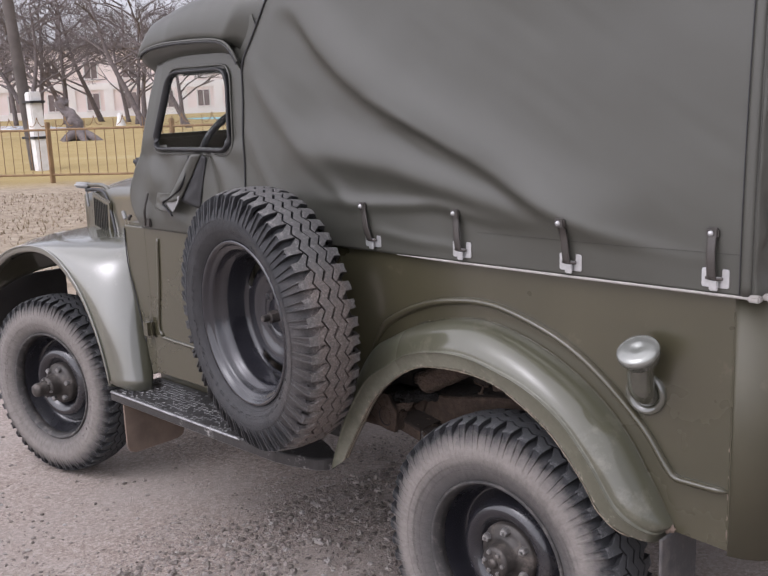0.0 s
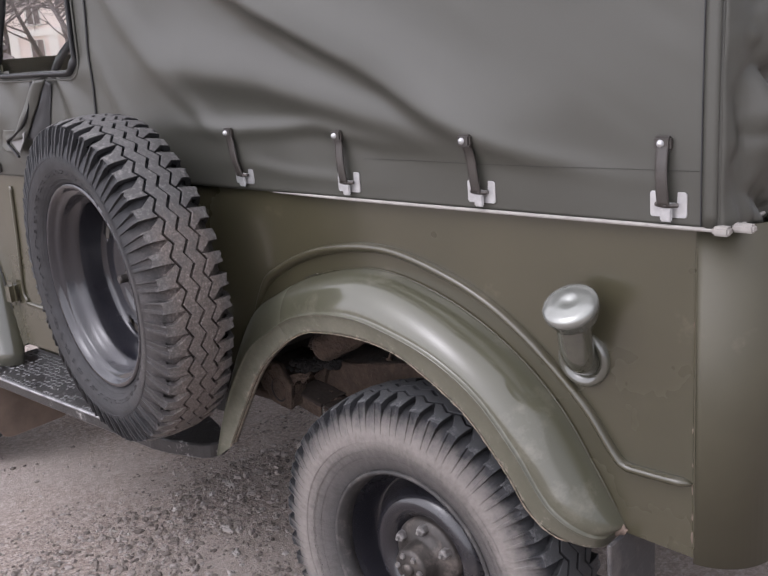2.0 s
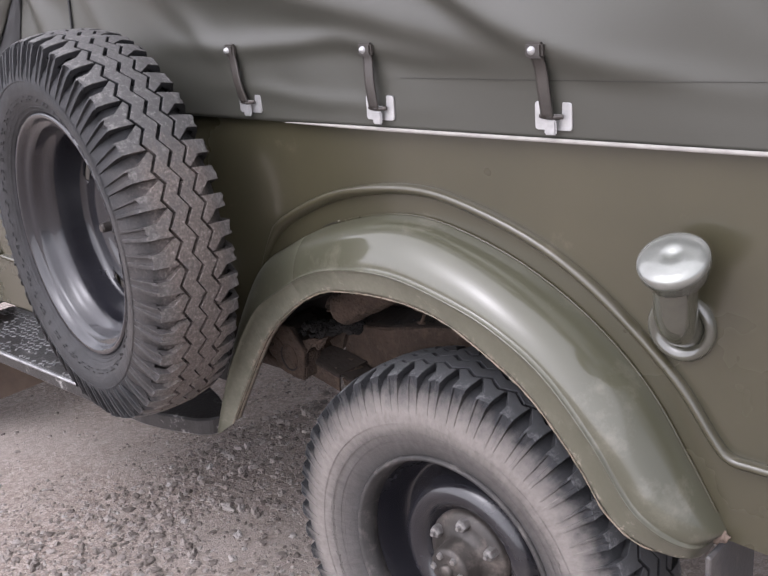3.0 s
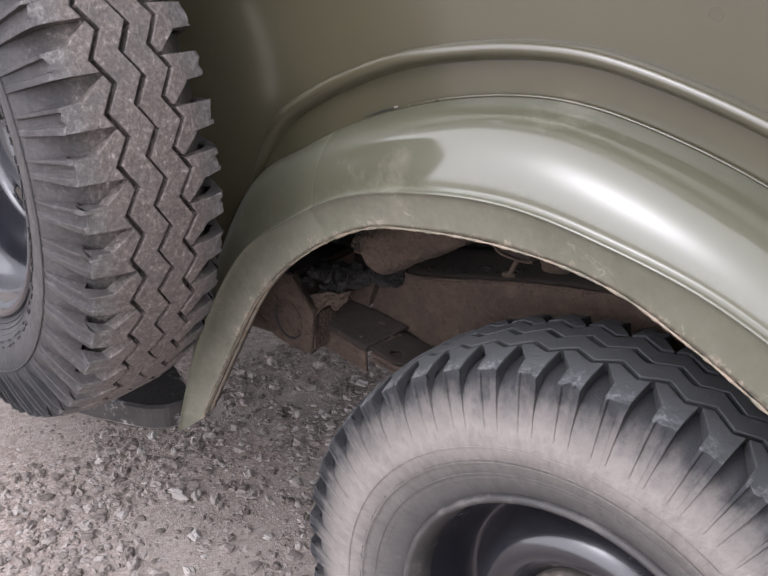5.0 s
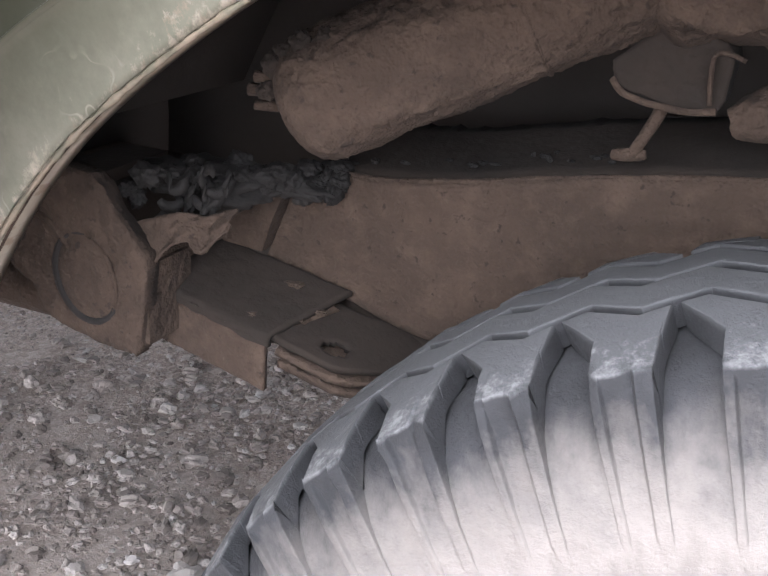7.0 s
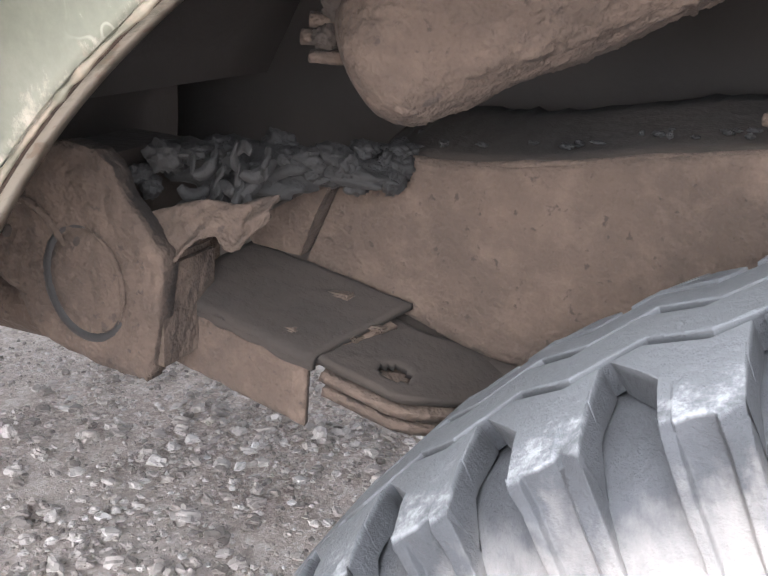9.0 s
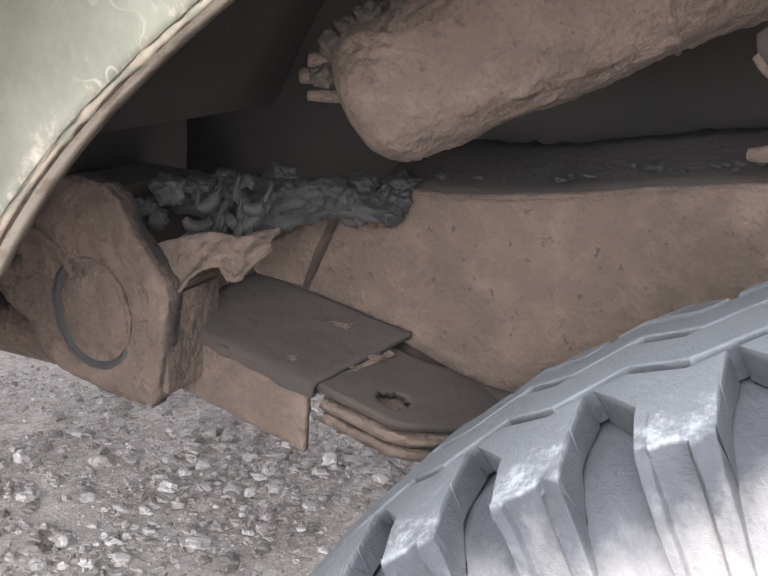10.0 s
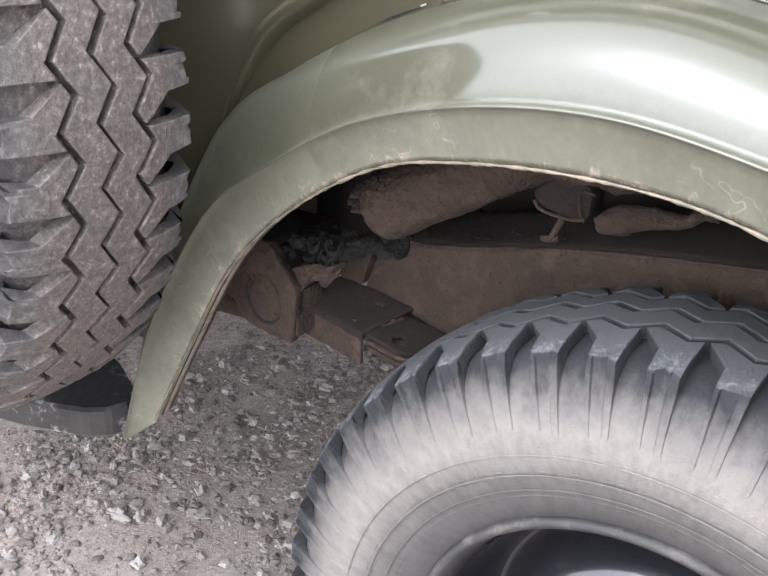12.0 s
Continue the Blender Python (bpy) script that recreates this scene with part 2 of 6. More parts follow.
    side.operation = "MULTIPLY"
    l.new(film.outputs[0], side.inputs[0])
    l.new(flank.outputs[0], side.inputs[1])
    col = mix(n, l, side.outputs[0], black, dust)
    if not dusty:
        # the side that faces the rear wheel is caked with gritty brown dirt
        toward = n.new("ShaderNodeMapRange")
        toward.inputs["From Min"].default_value, toward.inputs["From Max"].default_value = 0.16, 0.33
        toward.inputs["To Min"].default_value, toward.inputs["To Max"].default_value = -0.16, 0.20
        l.new(sep.outputs[0], toward.inputs["Value"])
        ragged = n.new("ShaderNodeMath")
        ragged.operation = "ADD"
        l.new(noise_tex(n, l, 14, 8, 0.75, v), ragged.inputs[0]), l.new(toward.outputs[0], ragged.inputs[1])
        half = n.new("ShaderNodeMapRange")
        half.inputs["From Min"].default_value, half.inputs["From Max"].default_value, half.inputs["To Max"].default_value = 0.44, 0.66, 0.85
        l.new(ragged.outputs[0], half.inputs["Value"])
        grit = ramp(n, l, noise_tex(n, l, 210, 5, 0.75, v), [(0.34, (0.070, 0.058, 0.051)), (0.50, (0.135, 0.112, 0.099)), (0.60, (0.20, 0.170, 0.152)), (0.68, (0.40, 0.36, 0.335))])
        ribs = n.new("ShaderNodeMapRange")
        ribs.inputs["From Min"].default_value, ribs.inputs["From Max"].default_value = 0.066, 0.046
        ribs.inputs["To Min"].default_value = 0.25
        l.new(across.outputs[0], ribs.inputs["Value"])
        caked = n.new("ShaderNodeMath")
        caked.operation = "MULTIPLY"
        l.new(half.outputs[0], caked.inputs[0]), l.new(ribs.outputs[0], caked.inputs[1])
        col = mix(n, l, caked.outputs[0], col, grit)
    l.new(col, p.inputs["Base Color"])
    p.inputs["Roughness"].default_value = 0.85 if dusty else 0.62
    bump(n, l, p, mix(n, l, 0.6, noise_tex(n, l, 210, 5, 0.75, v), noise_tex(n, l, 45, 5, 0.7, v)), 0.75 if dusty else 1.0, 0.004)
    return m


TYRE_DUSTY = tyre_material("dusty_tyre_rubber", True)
TYRE_FRONT = tyre_material("evenly_dusted_tyre_rubber", True, 0.85)
TYRE_DARK = tyre_material("black_tyre_rubber", False)
RIM = surface("black_rim_paint", (0.015, 0.015, 0.019), (0.010, 0.010, 0.013), rough=0.24, scale=9, fine=70, relief=0.05, coat=0.35, rough_var=0.08,
              dust=(0.09, 0.088, 0.086), dust_lo=0.64, dust_hi=0.95, dust_scale=12)
MUD = surface("dried_road_mud", (0.060, 0.0400, 0.0282), (0.036, 0.0242, 0.0174), rough=0.95, scale=18, fine=85, relief=1.0, dist=0.006, rough_var=0.03,
              dust=(0.082, 0.0560, 0.0405), dust_lo=0.48, dust_hi=0.72, dust_scale=30, speck=170.0)
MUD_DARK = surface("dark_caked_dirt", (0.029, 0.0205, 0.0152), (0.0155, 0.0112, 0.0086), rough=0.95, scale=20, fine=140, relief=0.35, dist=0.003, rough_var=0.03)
# Even dark tone: wheelhouse metal, and the shade panel behind the spare wheel
WELL_DARK = surface("dark_wheelhouse_metal_and_shade", (0.036, 0.0315, 0.0285), (0.022, 0.0193, 0.0178), rough=0.9, scale=9, fine=60, relief=0.25, dist=0.003, rough_var=0.05)
# Black for the dirt clods, and for the shade painted in the pin groove
GREASE_SHADE = surface("greasy_dirt_and_groove_shade", (0.0145, 0.0125, 0.0112), (0.0075, 0.0066, 0.0062), rough=0.85, scale=20, fine=140, relief=0.5, dist=0.003, rough_var=0.08)
BLACK = surface("black_trim_and_shade", (0.02, 0.02, 0.021), (0.012, 0.012, 0.013), rough=0.5, scale=20, fine=200, relief=0.1)
ZINC = surface("zinc_plated_steel", (0.52, 0.52, 0.52), (0.38, 0.38, 0.38), rough=0.32, metal=0.45, scale=60, fine=300, relief=0.1, rough_var=0.1)
RIM_DUSTY = surface("dusty_black_rim_paint", (0.016, 0.016, 0.020), (0.010, 0.010, 0.013), rough=0.26, scale=9, fine=70, relief=0.08, coat=0.4, rough_var=0.1,
                    dust=(0.07, 0.064, 0.060), dust_lo=0.58, dust_hi=0.9, dust_scale=11)
LEATHER_SEAM = surface("dark_olive_thread", (0.035, 0.034, 0.028), (0.025, 0.024, 0.02), rough=0.7, scale=40, fine=300, relief=0.1)
FLANGE = surface("scuffed_dusty_rim_flange", (0.050, 0.047, 0.045), (0.026, 0.025, 0.025), rough=0.68, scale=22, fine=120, relief=0.4, rough_var=0.1,
                 dust=(0.11, 0.10, 0.093), dust_lo=0.50, dust_hi=0.68, dust_scale=30)
CORD = surface("white_piping", (0.33, 0.315, 0.29), (0.23, 0.215, 0.20), rough=0.6, scale=40, fine=300, relief=0.1)
STEP = surface("worn_black_step_paint", (0.050, 0.048, 0.048), (0.026, 0.025, 0.025), rough=0.33, metal=0.2, scale=25, fine=110, relief=0.5, rough_var=0.15,
               dust=(0.42, 0.41, 0.40), dust_lo=0.60, dust_hi=0.70, dust_scale=22)
RUST = surface("rusty_mud_flap", (0.20, 0.150, 0.118), (0.115, 0.086, 0.068), rough=0.8, scale=10, fine=80, relief=0.3)

GLASS, _n, _l, _p = nodes_of("window_glass")
_p.inputs["Transmission Weight"].default_value, _p.inputs["Roughness"].default_value = 1.0, 0.02
_p.inputs["Base Color"].default_value, _p.inputs["IOR"].default_value = (0.92, 0.94, 0.94, 1), 1.1


# ---- mesh helpers ----
def mesh_object(name, bm, material, parent=None, label="", smooth=True):
    me = bpy.data.meshes.new(name)
    bmesh.ops.recalc_face_normals(bm, faces=bm.faces)
    bm.to_mesh(me)
    bm.free()
    me.materials.append(material)
    if smooth:
        me.shade_smooth()
    ob = new(name, me)
    if parent:
        ob.parent = parent
    if label:
        ob["label"] = label
    return ob


def part(name, bm, material, parent, label="", smooth=False):
    return mesh_object(name, bm, material, parent, label, smooth)


def box(lo, hi, bevel=0.004, seg=2):
    bm = bmesh.new()
    bmesh.ops.create_cube(bm, size=1)
    for v in bm.verts:
        v.co = Vector([lo[i] + (v.co[i] + 0.5) * (hi[i] - lo[i]) for i in range(3)])
    if bevel:
        bmesh.ops.bevel(bm, geom=bm.edges[:], offset=bevel, segments=seg, affect="EDGES")
    return bm


def grid(nu, nv, fn, closed_u=False, closed_v=False, skip=None):
    bm = bmesh.new()
    vs = [[bm.verts.new(fn(i / (nu if closed_u else nu - 1), j / (nv if closed_v else nv - 1))) for j in range(nv)] for i in range(nu)]
    for i in range(nu if closed_u else nu - 1):
        for j in range(nv if closed_v else nv - 1):
            if skip and skip(i, j):
                continue
            bm.faces.new((vs[i][j], vs[(i + 1) % nu][j], vs[(i + 1) % nu][(j + 1) % nv], vs[i][(j + 1) % nv]))
    return bm


def shell(nu, nv, fn, t):
    """A sheet with its folded-back inner face; the UV map holds (u, distance across)."""
    def f(u, w):
        k = w * 2
        return fn(u, k) if k <= 1 else fn(u, 2 - k) + Vector((0, t, -t * 0.6))
    n = 2 * nv
    bm = grid(nu, n, f)
    uv = bm.loops.layers.uv.new("UVMap")
    place = {}
    for i, v in enumerate(bm.verts):
        k = (i % n) / (n - 1) * 2
        place[v] = ((i // n) / (nu - 1), min(k, 2 - k))
    for face in bm.faces:
        for loop in face.loops:
            loop[uv].uv = place[loop.vert]
    return bm


def rounded(corners, r, n=5):
    """A closed loop with rounded corners, from (x, z) corners."""
    out, c = [], [Vector(p) for p in corners]
    for i, p in enumerate(c):
        a, b = (c[i - 1] - p).normalized() * r, (c[(i + 1) % len(c)] - p).normalized() * r
        for k in range(n + 1):
            t = k / n
            out.append(p + a * (1 - t) ** 2 + b * t ** 2)
    return out


def resample(loop, m):
    """m evenly spaced points along a closed loop, the first repeated at the end."""
    pts = loop + loop[:1]
    run = [0.0]
    for a, b in zip(pts, pts[1:]):
        run.append(run[-1] + (b - a).length)
    out, k = [], 0
    for i in range(m):
        s = run[-1] * i / m
        while run[k + 1] < s:
            k += 1
        out.append(pts[k].lerp(pts[k + 1], (s - run[k]) / max(1e-9, run[k + 1] - run[k])))
    return out + out[:1]


def thicken(bm, t):
    bmesh.ops.recalc_face_normals(bm, faces=bm.faces)
    bmesh.ops.solidify(bm, geom=bm.faces[:], thickness=t)
    return bm


def spline(pts, u):
    """A smooth curve through pts, u from 0 to 1."""
    n = len(pts) - 1
    k = min(int(u * n), n - 1)
    t = u * n - k
    p = [Vector(pts[min(max(k + d, 0), n)]) for d in (-1, 0, 1, 2)]
    return 0.5 * (2 * p[1] + (p[2] - p[0]) * t + (2 * p[0] - 5 * p[1] + 4 * p[2] - p[3]) * t * t + (3 * p[1] - p[0] - 3 * p[2] + p[3]) * t ** 3)


def tube(pts, radius, steps=24, sides=8, caps=True, squash=1.0):
    """A round bar along a smooth curve; radius may be a function of u."""
    bm = bmesh.new()
    rings, up = [], Vector((0.13, 0.21, 0.97))
    for i in range(steps + 1):
        u = i / steps
        c, d = spline(pts, u), (spline(pts, min(1, u + 0.01)) - spline(pts, max(0, u - 0.01))).normalized()
        a = d.cross(up).normalized()
        b = d.cross(a)
        r = radius(u) if callable(radius) else radius
        rings.append([bm.verts.new(c + a * r * math.cos(q) + b * r * squash * math.sin(q)) for q in (2 * math.pi * k / sides for k in range(sides))])
    for r0, r1 in zip(rings, rings[1:]):
        for k in range(sides):
            bm.faces.new((r0[k], r0[(k + 1) % sides], r1[(k + 1) % sides], r1[k]))
    if caps:
        bm.faces.new(rings[0])
        bm.faces.new(rings[-1])
    return bm


def lathe(profile, sides=64, skip=None, centre=(0, 0, 0)):
    """Turns (radius, y) pairs about the y axis."""
    c = Vector(centre)
    return grid(sides, len(profile), lambda u, w: c + Vector((profile[round(w * (len(profile) - 1))][0] * math.cos(2 * math.pi * u), profile[round(w * (len(profile) - 1))][1],
                profile[round(w * (len(profile) - 1))][0] * math.sin(2 * math.pi * u))), closed_u=True, skip=skip)


def plate(outline, y, thick, bevel=0.0):
    """A flat plate in the x-z plane from its outline, thick metres towards +y."""
    bm = bmesh.new()
    f = bm.faces.new([bm.verts.new((x, y, z)) for x, z in outline])
    r = bmesh.ops.extrude_face_region(bm, geom=[f])
    bmesh.ops.translate(bm, verts=[e for e in r["geom"] if isinstance(e, bmesh.types.BMVert)], vec=(0, thick, 0))
    if bevel:
        bmesh.ops.bevel(bm, geom=bm.edges[:], offset=bevel, segments=1, affect="EDGES")
    bmesh.ops.triangulate(bm, faces=[f for f in bm.faces if len(f.verts) > 4])
    return bm


def joined(*bms):
    out = bmesh.new()
    for b in bms:
        me = bpy.data.meshes.new("tmp")
        b.to_mesh(me)
        b.free()
        out.from_mesh(me)
        bpy.data.meshes.remove(me)
    return out


def moved(bm, m):
    bmesh.ops.transform(bm, matrix=m, verts=bm.verts)
    return bm


# ---- the off-road vehicle: front towards -x, its near side in the plane y = 0 ----
CENTRE_Y, REAR_X, RAIL_Z, SILL_Z = 0.775, 0.69, 1.114, 0.585
CORNER = 0.09
BODY_X = 0.735
FAR_Y = 2 * CENTRE_Y
car = new("off_road_vehicle")
tagged(car, "olive green vintage army off-road car with grey canvas top", "car")

# Rear wheel arch: where the fender meets the body, its pressed ridge and its lower lip
JOIN = [(-0.485, 0.515), (-0.44, 0.68), (-0.36, 0.832), (-0.27, 0.893), (-0.165, 0.941), (-0.06, 0.969), (0.04, 0.976), (0.14, 0.956), (0.24, 0.918), (0.335, 0.860), (0.415, 0.785), (0.478, 0.692), (0.53, 0.604)]
RIDGE = [(-0.468, 0.500), (-0.425, 0.635), (-0.352, 0.760), (-0.270, 0.820), (-0.17, 0.872), (-0.065, 0.902), (0.035, 0.910), (0.13, 0.896), (0.225, 0.868), (0.31, 0.818), (0.382, 0.740), (0.442, 0.652), (0.515, 0.592)]
LIP = [(-0.43, 0.525), (-0.388, 0.610), (-0.330, 0.710), (-0.255, 0.779), (-0.155, 0.836), (-0.06, 0.859), (0.035, 0.864), (0.125, 0.853), (0.203, 0.819), (0.281, 0.770), (0.350, 0.694), (0.413, 0.608), (0.505, 0.566)]
STAND = [0.070, 0.055, 0.042, 0.044, 0.064, 0.085, 0.092, 0.097, 0.100, 0.100, 0.098, 0.092, 0.084]


def on(curve, u, y):
    p = spline([(x, 0, z) for x, z in curve], u)
    return Vector((p.x, y, p.z))


def swell(u):
    """How far the fender stands out along its length."""
    end = math.sqrt(max(0.0, 1 - (max(0, u - 0.91) / 0.09) ** 2))
    return spline([(s, 0, 0) for s in STAND], u).x * end + 0.002


def fender_skin(u, w):
    s = swell(u)
    j, r, l = on(JOIN, u, 0.0), on(RIDGE, u, -s), on(LIP, u, -s * 0.86)
    if w < 0.62:
        q = w / 0.62 * math.pi / 2
        a, b = 1 - math.cos(q) ** 1.15, math.sin(q) ** 0.9
        return Vector((j.x + (r.x - j.x) * a, -s * 0.94 * b, j.z + (r.z - j.z) * a))
    if w < 0.70:
        k = (w - 0.62) / 0.08
        return r + Vector((0, s * 0.06 * (1 - k) - 0.006 * math.sin(k * math.pi), -0.004 * k))
    if w < 0.93:
        return r.lerp(l, (w - 0.70) / 0.23) + Vector((0, 0, -0.004 * (1 - (w - 0.70) / 0.23)))
    return l + Vector((0, 0.022 * (w - 0.93) / 0.07, 0.005))


fender = part("rear_fender", shell(200, 44, fender_skin, 0.003), PAINT_FRINGED, car, "glossy olive rear fender with chipped dusty lip", True)
part("fender_edge", tube([tuple(on(LIP, u, -swell(u) * 0.86)) for u in [k / 20 for k in range(21)]], lambda u: max(0.0008, 0.0013 + 0.0011 * noise.noise((u * 70, 0, 0)) + 0.0010 * noise.noise((u * 190, 3, 0))), 420, 6), LIP_DUST, fender, "chipped muddy fender edge", True)
part("fender_seam", tube([tuple(on(JOIN, u, -0.003) + Vector((0, 0, 0.001))) for u in [0.36 + 0.61 * k / 30 for k in range(31)]], 0.0013, 160, 6), PAINT, fender, "thin seam between fender and body", True)
part("seam_gap", tube([tuple(on(JOIN, u, -0.0035) + Vector((0, 0, 0.0025))) for u in [0.315 + 0.035 * k / 6 for k in range(7)]], lambda u: 0.0003 + 0.0007 * math.sin(math.pi * u), 24, 6), BLACK, fender, "dark gap in the seam", True)
part("paint_chip", moved(box((-0.0026, -0.0006, -0.0008), (0.0026, 0.0006, 0.0008), 0.0003), pose(-0.146, -0.0045, 0.9505, 0, -18, 0)), CORD, fender, "pale paint chip")
SWAGE = [(-0.37, 0.82), (-0.31, 0.908), (-0.25, 0.95), (-0.165, 0.987), (-0.09, 1.006), (0.005, 1.017), (0.089, 1.011), (0.205, 0.978), (0.293, 0.937), (0.377, 0.877), (0.456, 0.803), (0.507, 0.734), (0.530, 0.713), (0.565, 0.710), (0.642, 0.710)]
part("swage", tube([(x, 0.002, z) for x, z in SWAGE], lambda u: 0.018 * min(1, u / 0.10 + 0.15) * min(1, (1 - u) / 0.03 + 0.35), 110, 12, squash=0.5), PAINT, car, "pressed bead in the side panel", True)


side = [(-0.86, 0.665), (-0.86, RAIL_Z), (BODY_X - CORNER, RAIL_Z), (BODY_X - CORNER, SILL_Z)] + [(p.x, p.z - 0.012) for p in (on(JOIN, k / 40, 0) for k in reversed(range(4, 41)))]
part("side_panel", plate(side, 0.0, 0.004), PAINT, car)
part("side_panel", plate([(-0.86, SILL_Z), (-0.86, RAIL_Z), (BODY_X - CORNER, RAIL_Z), (BODY_X - CORNER, SILL_Z)], FAR_Y - 0.004, 0.004), PAINT, car)


def rear_corner(u, w):
    q = u * math.pi / 2
    return Vector((BODY_X - CORNER + CORNER * math.sin(q), CORNER - CORNER * math.cos(q), SILL_Z - 0.01 + w * (RAIL_Z - SILL_Z + 0.01)))


part("corner_panel", thicken(grid(14, 2, rear_corner), 0.003), PAINT_DULL, car, smooth=True)
part("tailgate", box((BODY_X - 0.004, CORNER, SILL_Z), (BODY_X, FAR_Y - CORNER, RAIL_Z), 0), PAINT_DULL, car)
part("tailgate_rim", box((0.66, CORNER, RAIL_Z - 0.03), (BODY_X - 0.004, FAR_Y - CORNER, RAIL_Z - 0.02), 0), PAINT_DULL, car)
# Panel added in dark colour for the shade between spare wheel and fender
part("shade_panel", box((-0.86, 0.10, 0.50), (-0.62, 0.104, 0.70), 0), WELL_DARK, car, "added dark panel for the shade behind the spare wheel")
part("floor_pan", box((-0.52, 0.01, 0.955), (REAR_X - 0.01, FAR_Y - 0.01, 0.965), 0), WELL_DARK, car, "dark underside of the floor")
part("floor_pan", box((-1.5, 0.02, 0.68), (-0.52, FAR_Y - 0.05, 0.692), 0), WELL_DARK, car, "dark underside of the floor")

# Canvas side with its slack folds
FOLDS = [  # line of the crest, softness above and below it, height
    ([(-0.64, 1.76), (-0.52, 1.645), (-0.42, 1.568), (-0.24, 1.472), (-0.08, 1.402), (0.07, 1.343), (0.24, 1.255), (0.37, 1.210)], 0.085, 0.027, 0.034),
    ([(-0.60, 1.375), (-0.41, 1.350), (-0.25, 1.332), (-0.05, 1.288), (0.12, 1.248), (0.27, 1.215)], 0.050, 0.034, 0.025),
    ([(-0.25, 1.440), (-0.12, 1.378), (0.02, 1.325)], 0.013, 0.013, 0.0045),
    ([(-0.30, 1.500), (-0.14, 1.425), (-0.04, 1.372)], 0.012, 0.010, 0.004),
    ([(-0.83, 1.62), (-0.76, 1.50), (-0.60, 1.375), (-0.467, 1.285), (-0.38, 1.19)], 0.034, 0.022, 0.009),
    ([(-0.50, 1.24), (-0.358, 1.228), (-0.102, 1.247), (0.10, 1.215)], 0.016, 0.014, 0.010),
    ([(-0.84, 1.42), (-0.745, 1.256), (-0.66, 1.18)], 0.030, 0.030, 0.010),
    ([(-0.10, 1.80), (0.25, 1.72), (0.62, 1.74)], 0.07, 0.07, 0.006),
    ([(0.28, 1.225), (0.40, 1.20), (0.55, 1.175)], 0.020, 0.018, 0.005),
    ([(-0.36, 1.165), (-0.16, 1.150), (0.02, 1.142)], 0.014, 0.012, 0.006),
]


def crest(line, x):
    for (x0, z0), (x1, z1) in zip(line, line[1:]):
        if x0 <= x <= x1:
            t = (x - x0) / (x1 - x0)
            return z0 + (z1 - z0) * t
    return line[0][1] if x < line[0][0] else line[-1][1]


def slack(x, z):
    d = 0.0
    for line, above, below, high in FOLDS:
        a, b = line[0][0], line[-1][0]
        fade = max(0, min(1, (x - a + 0.10) / 0.22)) * max(0, min(1, (b + 0.10 - x) / 0.25))
        if fade:
            c = (crest(line, x - 0.03) + crest(line, x) + crest(line, x + 0.03)) / 3 + 0.006 * noise.noise((x * 6, high * 99, 1.7))
            e = z - c
            steep = 1 + 0.8 * max(0, -x - 0.1)
            d += 0.82 * high * fade * math.exp(-((e / ((above if e > 0 else below) * steep)) ** 2))
    return d + 0.0020 * noise.noise((x * 3.0 + z * 2.0, z * 7 + x * 2.5, 2.2)) + 0.0007 * noise.noise((x * 9 + z * 4, z * 24 + x * 13, 6.1)) + 0.006 * noise.noise((x * 2.3, z * 2.7, 0.4)) + 0.0022 * noise.noise((x * 8, z * 7, 4.4))


def canvas_side(u, w):
    z = RAIL_Z - 0.002 + w * 0.80
    x0 = -0.862 + 0.11 * max(0, min(1.4, (z - 1.61) / 0.18))
    x = x0 + u * (REAR_X - 0.004 - x0)
    calm = min(1, (z - RAIL_Z) / 0.05)
    return Vector((x, -0.014 + 0.05 * w * w - slack(x, z) * calm, z))


part("canvas_side", thicken(grid(190, 120, canvas_side), 0.002), CANVAS, car, "slack folded grey tarpaulin side", True)


def canvas_rear(u, w):
    z = RAIL_Z - 0.002 + w * 0.80
    edge = min(1, u / 0.03)
    y = -0.014 + 0.05 * w * w + u * (FAR_Y + 0.028 - 0.1 * w * w)
    crumple = 0.06 * abs(noise.noise((y * 15 + z * 4, z * 9, 7.7))) + 0.02 * abs(noise.noise((y * 28, z * 21, 2.2)))
    return Vector((REAR_X - 0.004 + (0.010 + crumple) * edge, y, z))


part("canvas_rear", thicken(grid(260, 130, canvas_rear), 0.002), CANVAS, car, "crumpled rear tarpaulin flap", True)
part("canvas_side", thicken(grid(20, 20, lambda u, w: Vector((-0.86 + u * (REAR_X + 0.86), FAR_Y + 0.014 - 0.05 * w * w, RAIL_Z + w * 0.8))), 0.002), CANVAS, car, smooth=True)


def canvas_roof(u, w):
    x = -0.73 + u * (REAR_X + 0.73)
    q = w * math.pi
    return Vector((x, CENTRE_Y - (CENTRE_Y - 0.03) * math.copysign(abs(math.cos(q)) ** 0.45, math.cos(q)), 1.905 + 0.09 * math.sin(q) ** 0.7))


part("canvas_roof", thicken(grid(30, 40, canvas_roof), 0.002), CANVAS, car, smooth=True)


